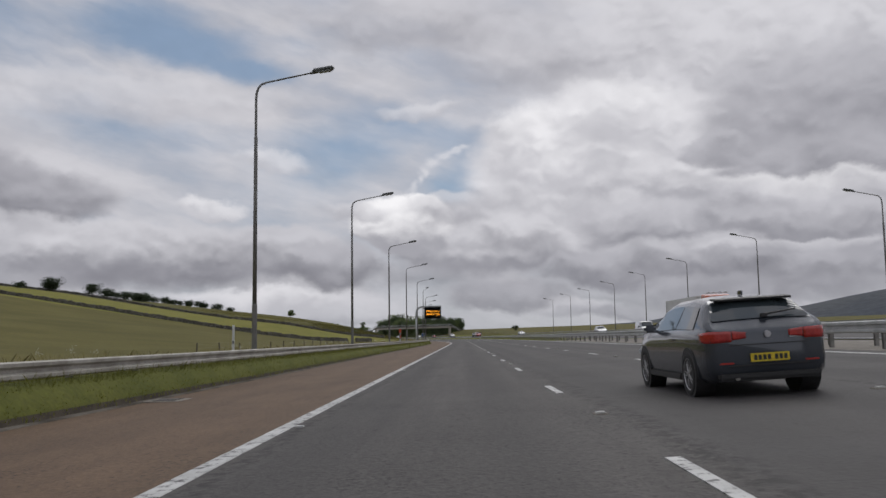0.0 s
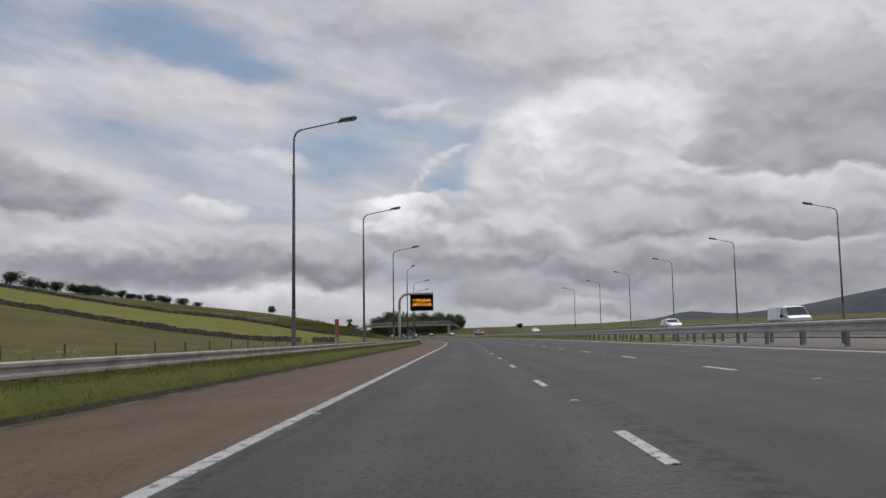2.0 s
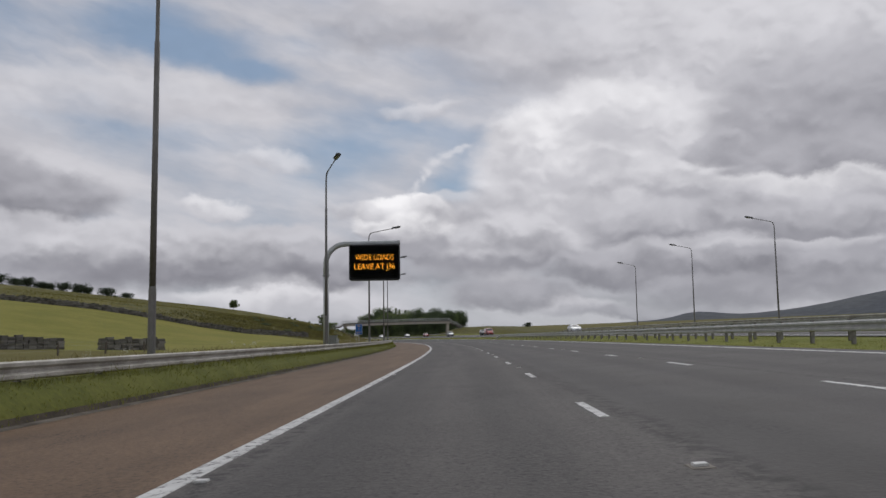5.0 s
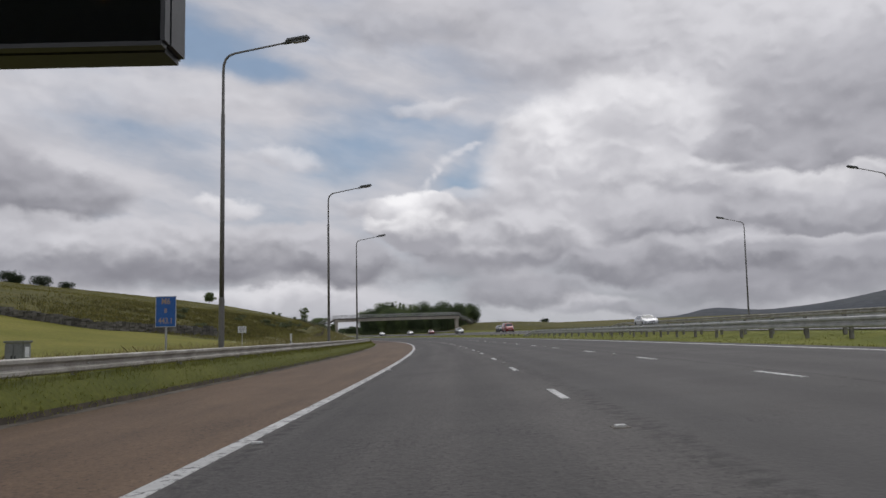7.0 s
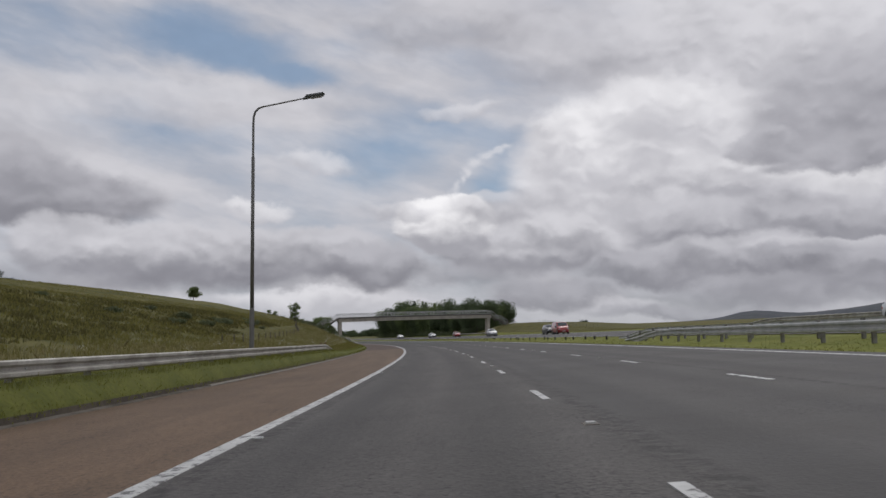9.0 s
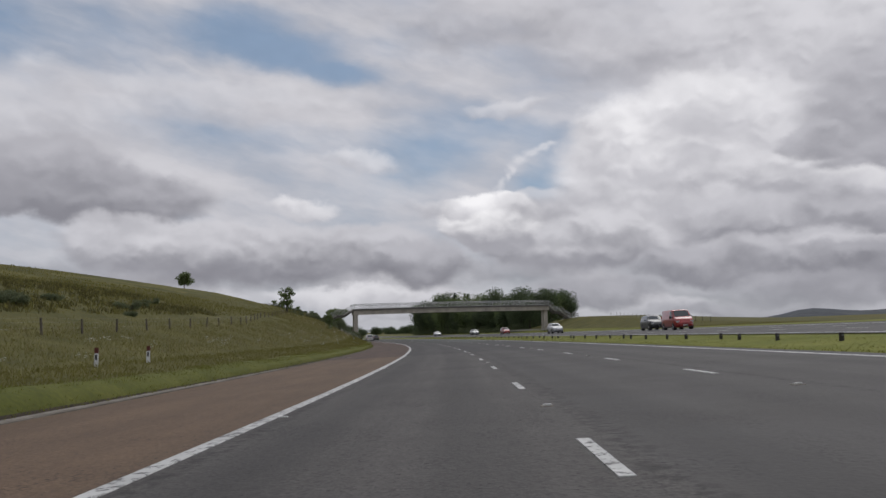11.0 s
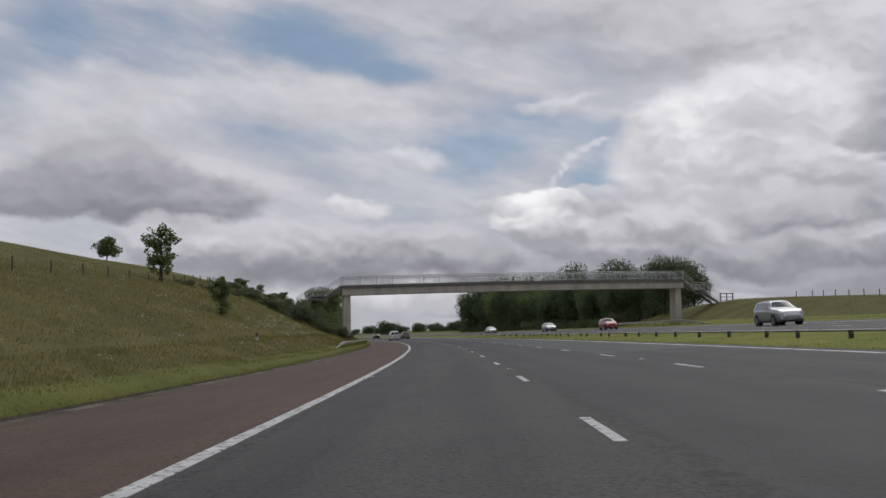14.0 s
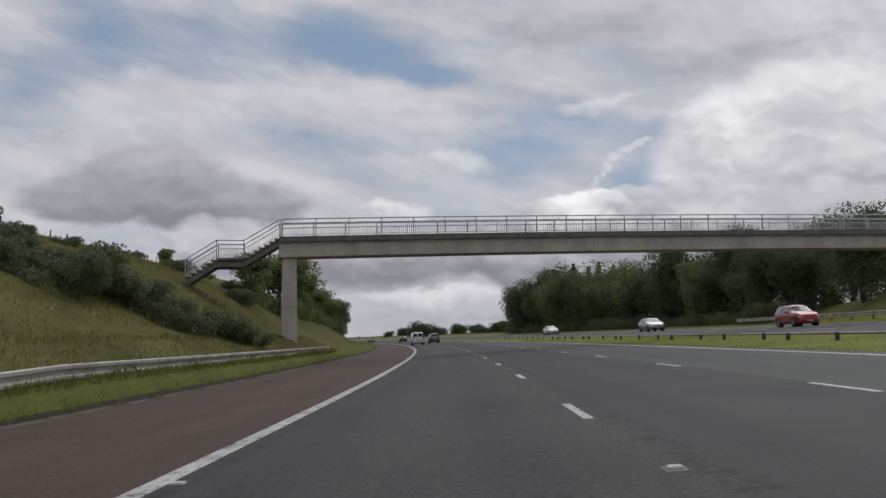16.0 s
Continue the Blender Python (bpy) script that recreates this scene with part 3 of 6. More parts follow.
for i in range(len(GS) - 1):
    for j in range(len(GN) - 1):
        if GS[i] > 0 and GN[j] < -950:
            continue
        f = bm.faces.new((rows[i][j], rows[i][j + 1], rows[i + 1][j + 1], rows[i + 1][j]))
        f.material_index = cover_of((GS[i] + GS[i + 1]) / 2, (GN[j] + GN[j + 1]) / 2)
        f.smooth = True
bmesh.ops.delete(bm, geom=[v for v in bm.verts if not v.link_faces], context="VERTS")
ground = tagged(new("ground", mesh_of("ground", bm, *GROUND_MATS)), "grassy verges, fields and hillside beside the motorway", "ground", kind="structure")

R0, R1 = -160.0, 1000.0
INNER = [(0.0, 0.0), (1.8, FALL * 1.8), (3.7, FALL * 3.7), (5.5, FALL * 5.5), (7.3, FALL * 7.3)]
road = tagged(new("road", mesh_of("road", band(bmesh.new(), R0, 338.0, INNER, 3.0, True), ASPHALT)),
              "worn dark grey asphalt motorway lanes", "road", kind="structure")


def road_sheet(name, s0, s1, prof, mat, label):
    ob = new(name, mesh_of(name, band(bmesh.new(), s0, s1, prof, 3.0, True), mat))
    return tagged(ob, label, "road", kind="structure")


OUTER = [(7.3, FALL * 7.3), (9.2, FALL * 9.2), (11.9, FALL * 11.9)]
# from 338 m on the lanes take a darker colour
road_sheet("road_dark", 338.0, R1, INNER, ASPHALT_DARK, "darker asphalt motorway lanes farther along")
road_sheet("road_outer_lane", R0, 338.0, OUTER, ASPHALT, "dark grey asphalt outer lane of the motorway")
road_sheet("road_outer_lane_dark", 338.0, 398.0, OUTER, ASPHALT_DARK, "darker asphalt outer lane farther along")
road_sheet("road_outer_lane_pale", 398.0, R1, OUTER, ASPHALT_PALE, "older pale grey asphalt outer lane")
road_sheet("hard_shoulder", R0, 338.0, [(-4.3, -0.06), (-2.0, -0.035), (0.0, 0.0)], RED_ASPHALT, "red-brown asphalt hard shoulder")
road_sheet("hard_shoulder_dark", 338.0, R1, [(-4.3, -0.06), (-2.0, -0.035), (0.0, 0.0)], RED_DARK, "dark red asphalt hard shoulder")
road_sheet("far_carriageway", R0, R1, lambda s: [(n, far_z(s, n)) for n in (17.0, 20, 24, 28, 31.5)], ASPHALT_FAR, "grey asphalt opposite carriageway")
bm = band(bmesh.new(), -80, 760, [(-4.52, -0.075), (-4.5, -0.028), (-4.28, -0.045), (-4.26, -0.07)], 4.0)
tagged(new("kerb", mesh_of("kerb", bm, KERB)), "narrow stained concrete edging along the verge", "kerb", kind="structure")


bm = band(bmesh.new(), 262, 326, lambda s: [(-4.66, -0.06), (-4.64, 0.0), (-4.3 - 0.1 * ease(s, 300, 326), -0.02), (-4.28 - 0.1 * ease(s, 300, 326), -0.065)], 4.0)
tagged(new("kerb_pale", mesh_of("kerb_pale", bm, CHANNEL)), "pale grey concrete edging beside the hard shoulder", "kerb", kind="structure")


def line_strip(name, s0, s1, n, w, label, z=None):
    zz = z or (lambda s, m: FALL * m)
    prof = lambda s: [(n - w / 2, zz(s, n - w / 2) - 0.002), (n - w / 2 + 0.006, zz(s, n - w / 2) + 0.007), (n + w / 2 - 0.006, zz(s, n + w / 2) + 0.007), (n + w / 2, zz(s, n + w / 2) - 0.002)]
    return tagged(new(name, mesh_of(name, band(bmesh.new(), s0, s1, prof, 3.0), LINE_PAINT)), label, "road line", kind="structure")


line_strip("edge_line", R0, 900, 0.09, 0.19, "solid worn white line beside the hard shoulder")
line_strip("edge_line_outer", R0, 900, 11.23, 0.17, "solid white line beside the central reserve")
line_strip("edge_line_far", R0, 900, 28.4, 0.2, "solid white line on the opposite carriageway", far_z)
line_strip("edge_line_far_inner", R0, 900, 17.7, 0.17, "solid white line beside the central reserve", far_z)


def dash_mesh(w):
    bm = bmesh.new()
    block(bm, (0, -1.0, 0.004), (w, 2.0, 0.009))
    return mesh_of("lane_dash", bm, LINE_PAINT)


def stud_mesh():
    bm = bmesh.new()
    block(bm, (0, 0, 0.002), (0.16, 0.22, 0.012), bevel=0.004)
    return mesh_of("road_stud", bm, CHANNEL)


def eye_mesh():
    bm = bmesh.new()
    block(bm, (0, 0, 0.016), (0.10, 0.10, 0.022), bevel=0.006)
    return mesh_of("stud_eye", bm, STUD_WHITE)


# ---- street lamps ----
def street_lamp(at, label):
    lamp = thing("street_lamp", at, label, "street lamp", "lamps along the motorway")
    bm = bmesh.new()
    rod(bm, (0, 0, -0.3), (0, 0, 1.9), 0.1, 0.098, 14)
    rod(bm, (0, 0, 1.9), (0, 0, 1.98), 0.098, 0.085, 14)
    part("base", bm, COLUMN, lamp, smooth=False)
    bm = bmesh.new()
    pipe(bm, [(0, 0, 1.95), (0, 0, 5), (0, 0, 8.4), (0, 0, 8.42), (0, 0, 9.9), (0.015, 0, 10.15), (0.08, 0, 10.36), (0.2, 0, 10.5), (0.4, 0, 10.58)], [0.085, 0.078, 0.07, 0.055, 0.05, 0.048, 0.046, 0.044, 0.042], 12)
    part("column", bm, COLUMN, lamp, smooth=True)
    bm = bmesh.new()
    rod(bm, (0.38, 0, 10.575), (2.28, 0, 10.95), 0.036, 0.03, 10)
    part("arm", bm, COLUMN, lamp)
    bm = bmesh.new()
    tilt = Matrix.Rotation(radians(-9), 4, "Y")
    block(bm, (2.62, 0, 11.05), (0.86, 0.30, 0.15), tilt, 0.055)
    rod(bm, (2.1, 0, 10.91), (2.32, 0, 10.95), 0.05, 0.06, 10)
    head = part("lantern", bm, LANTERN, lamp)
    bm = bmesh.new()
    block(bm, (2.7, 0, 10.98), (0.5, 0.22, 0.06), tilt, 0.025)
    part("lantern_glass", bm, LANTERN_GLASS, head, "clear lamp cover")
    return lamp


NEAR_LAMPS = [35.2, 64.2, 95.4, 124.1, 154.3, 183.7, 213.9, 244.0, 273.7]
first = None
for i, s in enumerate(NEAR_LAMPS):
    turn = -68.0 if i == 5 else 0.0
    if first is None:
        first = street_lamp(put(s, -5.65, turn, -0.08), "tall grey steel street lamp on a bent arm behind the barrier")
    else:
        copy_thing(first, put(s, -5.65, turn, -0.08))
FAR_LAMPS = [71.8, 101.5, 132.4, 161.6, 191.3, 221.0, 247.6, 275.0]
for s in FAR_LAMPS:
    o = copy_thing(first, put(s, 36.0, 180, -0.1))
    tagged(o, "tall grey street lamp behind the opposite carriageway")


# ---- steel safety barriers ----
def barrier(name, s0, s1, n_of, top_of, side, gap, label, beam_mat, deep=0.31, double=False):
    b = thing(name, Matrix.Identity(4), label, "crash barrier")
    half = deep / 2

    def prof(s):
        n, z = n_of(s), top_of(s) - half
        w = 0.042 * side
        pts = [(n + w * 0.2, z + half), (n + w, z + half * 0.82), (n + w, z + half * 0.45), (n - w * 0.7, z + half * 0.18), (n - w * 0.7, z - half * 0.18), (n + w, z - half * 0.45), (n + w, z - half * 0.82), (n + w * 0.2, z - half)]
        return pts + [(m - 0.006 * side, q) for m, q in pts[::-1]]

    part("rail", band(bmesh.new(), s0, s1, prof, 2.5, closed=True), beam_mat, b, "weathered corrugated steel rail")
    bm = bmesh.new()
    for dx in (-0.05, 0.05):
        block(bm, (0, dx, 0), (0.11, 0.008, 1.0))
    block(bm, (0.0, 0, 0), (0.008, 0.1, 1.0))
    post = mesh_of("post", bm, POST_STEEL)
    bm = bmesh.new()
    rod(bm, (0, 0, 0), (0.02 * side, 0, 0), 0.02, 0.016, 8)
    bolt = mesh_of("bolt", bm, STEEL)
    s = s0 + 0.6
    while s < s1:
        n, t = n_of(s), top_of(s)
        g = ground_z(s, n - 0.12 * side)
        p = P(s, n - 0.1 * side, (t + g) / 2 - 0.12)
        m = Matrix.Translation(p) @ Matrix.Rotation(heading(s), 4, "Z") @ Matrix.Diagonal((1, 1, t - g + 0.2, 1))
        piece("post", post, b, m)
        s += gap
    s = s0 + 1.0
    while s < min(s1, 330):
        p = P(s, n_of(s) - 0.02 * side, top_of(s) - half)
        piece("bolt", bolt, b, Matrix.Translation(p) @ Matrix.Rotation(heading(s), 4, "Z"))
        s += 4 * gap
    return b


def dip(s, s0, s1, top):
    """Ends of a rail run down to the ground."""
    return top - 0.55 * (1 - ease(s, s0, s0 + 9)) - 0.55 * ease(s, s1 - 9, s1)


barrier("crash_barrier", -30, 303, lambda s: -4.98, lambda s: dip(s, -60, 303, 0.90 + 0.05 * ease(s, 120, 280)), 1, 3.2, "weathered corrugated steel crash barrier on the grass verge", STEEL_DIRTY)
barrier("crash_barrier", 429, 474, lambda s: -5.0, lambda s: dip(s, 427, 500, 0.81), 1, 3.2, "weathered steel crash barrier on the grass verge before the bridge", STEEL_DIRTY)
near_n = lambda s: 12.9 + 1.3 * ease(s, 95, 170)
barrier("median_barrier", -30, 292, near_n, lambda s: dip(s, -60, 292, 1.0 + 0.02 * ease(s, 100, 200)), -1, 3.2, "grey steel crash barrier in the central reserve", STEEL, 0.33)
barrier("median_barrier", -30, 300, lambda s: near_n(s) + 1.5, lambda s: dip(s, -60, 300, 1.04 + 0.08 * ease(s, 100, 200)), 1, 3.2, "grey steel crash barrier facing the opposite carriageway", STEEL, 0.33)
barrier("verge_barrier", -30, 322, lambda s: 33.0, lambda s: dip(s, -60, 322, far_z(s, 33) + 0.85 - 0.22 * ease(s, 150, 230)), -1, 3.2, "grey steel crash barrier beyond the opposite carriageway", STEEL_DIRTY, 0.33)


barrier("verge_barrier", 464, 510, lambda s: 34.0, lambda s: dip(s, 464, 520, far_z(s, 34) + 0.72), -1, 3.2, "pale steel crash barrier guarding the far bridge pier", STEEL_DIRTY, 0.33)


# ---- message sign on its cantilever ----
def message_sign(at):
    g = thing("message_sign", at, "black electronic message sign with amber words on a grey cantilever post", "road sign")
    bm = bmesh.new()
    rod(bm, (0, 0, -0.2), (0, 0, 5.6), 0.21, 0.205, 20)
    part("post", bm, GANTRY, g, "grey painted steel post", smooth=True)
    bm = bmesh.new()
    rod(bm, (0, 0, 5.57), (0, 0, 5.66), 0.29, 0.29, 20)
    part("collar", bm, GANTRY, g)
    bm = bmesh.new()
    bendy = [(0, 0, 5.62), (0, 0, 6.3)] + [(1.5 - 1.5 * math.cos(a), 0, 6.55 + 1.42 * math.sin(a)) for a in (i * math.pi / 20 for i in range(11))] + [(5.6, -0.12, 8.0)]
    pipe(bm, bendy, [0.205] * len(bendy), 20)
    part("cantilever_arm", bm, GANTRY, g, smooth=True)
    bm = bmesh.new()
    block(bm, (3.70, -0.05, 6.5), (3.78, 0.85, 2.66), None, 0.1)
    box = part("panel", bm, BLACK, g, "black message panel")
    bm = bmesh.new()
    for x, z, sx, sz in ((3.70, 7.79, 3.7, 0.07), (3.70, 5.21, 3.7, 0.07), (1.84, 6.5, 0.07, 2.5), (5.56, 6.5, 0.07, 2.5)):
        block(bm, (x, -0.58, z), (sx, 0.22, sz))
    part("panel_frame", bm, BLACK, box)
    # thin black blades before the lamps: the words show only from near their own height
    bm = bmesh.new()
    for i in range(84):
        block(bm, (3.70, -0.586, 5.26 + 0.03 * i), (3.64, 0.2, 0.0012))
    tagged(part("louvre", bm, LOUVRE, box), kind="stuff")
    for z, words, wide in ((6.68, "WIDE LOADS", 0.78), (5.98, "LEAVE AT J36", 0.86)):
        data = bpy.data.curves.new("words", "FONT")
        data.body, data.size, data.align_x, data.extrude = words, 0.62, "CENTER", 0.003
        data.materials.append(AMBER)
        o = new("line_of_lettering", data)
        o.parent = box
        o.matrix_basis = pose(3.70, -0.481, z, 90, 0, 0) @ Matrix.Diagonal((wide, 1, 1, 1))
        tagged(o, "amber lit capital letters")
    bm = bmesh.new()
    block(bm, (0.0, -0.22, 1.0), (0.12, 0.01, 0.5))
    part("post_label", bm, SIGN_WHITE, g, "small white label")
    return g


message_sign(put(197.4, -7.57))


# ---- signs, markers and boxes ----
def blue_sign(at):
    g = thing("place_sign", at, "blue road sign with white border and faded words", "road sign")
    bm = bmesh.new()
    rod(bm, (0, 0.04, -0.3), (0, 0.04, 2.0), 0.03, sides=10)
    part("post", bm, STEEL, g)
    bm = bmesh.new()
    block(bm, (0, 0, 1.55), (0.62, 0.012, 0.92), None, 0.005)
    plate = part("plate", bm, SIGN_WHITE, g, "white sign border")
    bm = bmesh.new()
    block(bm, (0, -0.009, 1.55), (0.58, 0.008, 0.88))
    part("face", bm, SIGN_BLUE, plate, "blue sign face")
    for words, z, size in (("M6", 1.77, 0.26), ("B", 1.51, 0.19), ("443.1", 1.2, 0.24)):
        data = bpy.data.curves.new("words", "FONT")
        data.body, data.size, data.align_x, data.extrude, data.offset = words, size, "CENTER", 0.002, 0.004
        data.materials.append(SIGN_TAN)
        o = new("lettering", data)
        o.parent = plate
        o.matrix_basis = pose(0, -0.016, z, 90, 0, 0) @ Matrix.Diagonal((0.82, 1, 1, 1))
        tagged(o, "faded tan lettering")
    return g


blue_sign(put(210.0, -6.3))


def marker_post(at, label, tall=1.0, top=BLACK, wide=0.11):
    g = thing("marker_post", at, label, "marker post", "verge marker posts")
    bm = bmesh.new()
    block(bm, (0, 0, tall * 0.33), (wide, 0.05, tall * 0.74), None, 0.012)
    part("shaft", bm, SIGN_WHITE, g)
    bm = bmesh.new()
    block(bm, (0, 0, tall * 0.85), (wide, 0.05, tall * 0.3), None, 0.012)
    part("cap", bm, top, g, "dark reflector cap")
    bm = bmesh.new()
    block(bm, (0, -0.03, tall * 0.5), (wide * 0.5, 0.012, 0.14))
    part("plate", bm, BLACK, g)
    return g


MAROON = surface("marker_maroon", (0.12, 0.02, 0.015), (0.08, 0.015, 0.012), 8, 0.5)
for s, n, tall, top in ((42.9, -8.5, 1.6, SIGN_WHITE), (236.0, -7.0, 1.0, SIGN_WHITE), (312.8, -7.15, 0.52, MAROON), (316.9, -7.15, 0.52, MAROON), (412.1, -7.1, 0.34, BLACK), (540.0, -6.8, 0.9, BLACK)):
    marker_post(put(s, n), "white marker post with a dark cap in the long grass", tall, top)
m = thing("hazard_marker", put(107.2, -5.35), "slim grey marker post with faded red-orange top behind the barrier", "marker post")
bm = bmesh.new()
block(bm, (0, 0, 0.62), (0.22, 0.05, 1.5), None, 0.012)
part("shaft", bm, CABINET, m, "grey weathered lower shaft")
bm = bmesh.new()
block(bm, (0, -0.004, 1.58), (0.25, 0.07, 0.46), None, 0.015)
part("red_top", bm, MARKER_RED, m, "faded red-orange top")
bm = bmesh.new()
block(bm, (0.055, -0.03, 0.92), (0.12, 0.014, 0.42), None, 0.003)
part("red_panel", bm, MARKER_RED, m, "red-orange panel")
bm = bmesh.new()
block(bm, (-0.03, -0.031, 0.52), (0.13, 0.014, 0.3), None, 0.003)
plate = part("plate", bm, SIGN_WHITE, m, "white plate")
bm = bmesh.new()
block(bm, (-0.03, -0.042, 0.52), (0.05, 0.008, 0.2))
part("lettering", bm, SIGN_BACK, plate, "grey bar of lettering")


def cabinet(s, n, wide, deep, top, label):
    m = thing("roadside_cabinet", put(s, n), label, "cabinet", "roadside cabinets")
    tall = top - ground_z(s, n)
    bm = bmesh.new()
    block(bm, (0, 0, tall / 2 - 0.05), (wide, deep, tall), None, 0.015)
    part("body", bm, CABINET, m)
    bm = bmesh.new()
    block(bm, (0, 0, tall - 0.02), (wide + 0.06, deep + 0.06, 0.05), None, 0.015)
    part("lid", bm, CABINET, m)
    for x in (-0.25 * wide, 0.25 * wide):
        bm = bmesh.new()
        block(bm, (x, -deep / 2 - 0.006, tall * 0.48), (wide * 0.46, 0.02, tall * 0.84), None, 0.006)
        d = part("door", bm, CABINET, m)
        bm = bmesh.new()
        block(bm, (x * 0.4, -deep / 2 - 0.024, tall * 0.55), (0.02, 0.02, 0.1))
        part("handle", bm, BLACK, d)
    bm = bmesh.new()
    block(bm, (wide / 2 + 0.004, -0.02, tall * 0.7), (0.012, deep * 0.5, tall * 0.28))
    part("notice", bm, SIGN_WHITE, m, "white notice")


cabinet(201.0, -7.5, 0.62, 0.5, 1.56, "grey weathered equipment cabinet in the grass")
cabinet(203.8, -7.6, 0.42, 0.36, 1.3, "small pale grey equipment cabinet in the grass")

lift = 2.15 - ground_z(411.0, 35.7)
m = thing("far_sign", put(411.0, 35.7), "back of a small grey road sign on two posts", "road sign")
bm = bmesh.new()
block(bm, (0, 0, lift), (0.75, 0.03, 0.95), None, 0.008)
part("plate", bm, SIGN_BACK, m)
for x in (-0.22, 0.22):
    bm = bmesh.new()
    rod(bm, (x, -0.04, -0.3), (x, -0.04, lift + 0.35), 0.03)
    part("post", bm, STEEL, m)
marker_post(put(404.0, 34.0), "small white marker post beyond the opposite carriageway", 0.7, SIGN_WHITE)

m = thing("small_notice", put(227.3, -8.0), "small white notice plate on a thin grey post behind the barrier", "notice")
lift = 1.73 - ground_z(227.3, -8.0)
bm = bmesh.new()
rod(bm, (0, 0.02, -0.3), (0, 0.02, lift + 0.1), 0.016, sides=8)
part("post", bm, STEEL, m)
bm = bmesh.new()
block(bm, (0, 0, lift), (0.42, 0.012, 0.32), None, 0.004)
plate = part("plate", bm, SIGN_WHITE, m, "white plate")
bm = bmesh.new()
for z, w in ((0.08, 0.3), (0.0, 0.32), (-0.08, 0.25)):
    block(bm, (0, -0.008, lift + z), (w, 0.003, 0.025))
part("lettering", bm, SIGN_BACK, plate, "grey bars of lettering")

# low black posts down the middle of the grass
first = None
rng = random.Random(5)
for i in range(95):
    s, n = 301 + 4.1 * i + rng.uniform(-0.9, 0.9), 15.0 + rng.uniform(-0.15, 0.15)
    if first is None:
        first = thing("median_post", put(s, n), "low black wooden post in the central reserve grass", "post", "central reserve posts")
        bm = bmesh.new()
        block(bm, (0, 0, 0.04), (0.125, 0.125, 0.46), None, 0.015)
        part("shaft", bm, BLACK_WOOD, first)
        bm = bmesh.new()
        block(bm, (0, -0.066, 0.19), (0.08, 0.012, 0.06))
        part("reflector", bm, SIGN_BACK, first)
    else:
        copy_thing(first, put(s, n, rng.uniform(-8, 8)) @ pose(0, 0, 0, rng.uniform(-3, 3), rng.uniform(-3, 3)))

# drain covers in the hard shoulder
for s, n in ((20.6, -3.9), (128.0, -3.7), (343.5, -3.8), (411.5, -3.8)):
    m = thing("drain_cover", on_road(s, n, -0.055), "iron drain cover in a concrete frame", "drain cover", "drain covers")
    bm = bmesh.new()
    block(bm, (0, 0, 0.004), (0.75, 0.95, 0.022), None, 0.004)
    part("frame", bm, CHANNEL, m, "pale concrete frame")
    bm = bmesh.new()
    for i in range(7):
        block(bm, (0, -0.27 + 0.09 * i, 0.019), (0.46, 0.05, 0.012))
    part("grating", bm, CONCRETE_DARK, m)


# ---- dry stone walls ----
def stone_wall(path, high, label, gaps=()):
    w = thing("stone_wall", Matrix.Identity(4), label, "stone wall", "dry stone field walls")
    rng = random.Random(len(path) * 7 + int(path[0][0]))
    pts, faces = [], []
    cube = [(-1, -1, -1), (1, -1, -1), (1, 1, -1), (-1, 1, -1), (-1, -1, 1), (1, -1, 1), (1, 1, 1), (-1, 1, 1)]
    quads = [(0, 3, 2, 1), (4, 5, 6, 7), (0, 1, 5, 4), (1, 2, 6, 5), (2, 3, 7, 6), (3, 0, 4, 7)]
    for (s0, n0), (s1, n1) in zip(path, path[1:]):
        length = math.hypot(s1 - s0, n1 - n0)
        ang = math.atan2(s1 - s0, n1 - n0)
        x = 0.0
        while x < length:
            long = rng.uniform(0.25, 0.55)
            f = (x + long / 2) / length
            s, n = s0 + (s1 - s0) * f, n0 + (n1 - n0) * f
            if not any(a < -n < b for a, b in gaps):
                z = ground_z(s, n) - 0.1
                top = z + high * (0.9 + 0.3 * noise.noise((s * 0.3, n * 0.3, 2))) * rng.uniform(0.9, 1.08)
                while z < top:
                    tall = rng.uniform(0.1, 0.2)
                    half = 0.32 - 0.1 * (z - ground_z(s, n)) / high + rng.uniform(-0.04, 0.04)
                    c = P(s + rng.uniform(-0.05, 0.05), n, z + tall / 2)
                    turn = ang + heading(s) + rng.uniform(-0.12, 0.12)
                    ca, sa = math.cos(turn), math.sin(turn)
                    k = len(pts)
                    for a, b, d in cube:
                        lx, ly, lz = a * long / 2 * rng.uniform(0.8, 1), b * half * rng.uniform(0.85, 1), d * tall / 2 * rng.uniform(0.8, 1.1)
                        pts.append((c.x + ca * lx - sa * ly, c.y + sa * lx + ca * ly, c.z + lz))
                    faces += [tuple(k + q for q in f4) for f4 in quads]
                    z += tall * 0.96
            x += long * 0.95
    me = bpy.data.meshes.new("stones")
    me.from_pydata(pts, [], faces)
    me.materials.append(STONE)
    o = new("stones", me)
    o.parent = w
    tagged(o, kind="stuff")
    return w


stone_wall([(189, -17), (182, -25), (180, -40), (187, -62), (191, -85), (190, -130)], 0.9, "grey dry stone wall with a broken gap across the field", [(20.2, 21.8)])
stone_wall([(262, -17.5), (253, -24), (256, -36), (256, -49), (252, -62), (262, -85), (284, -140)], 0.8, "grey dry stone wall running up the hillside")
stone_wall([(188, -130), (150, -128), (90, -126), (0, -124)], 1.0, "far grey dry stone wall along the hillside")


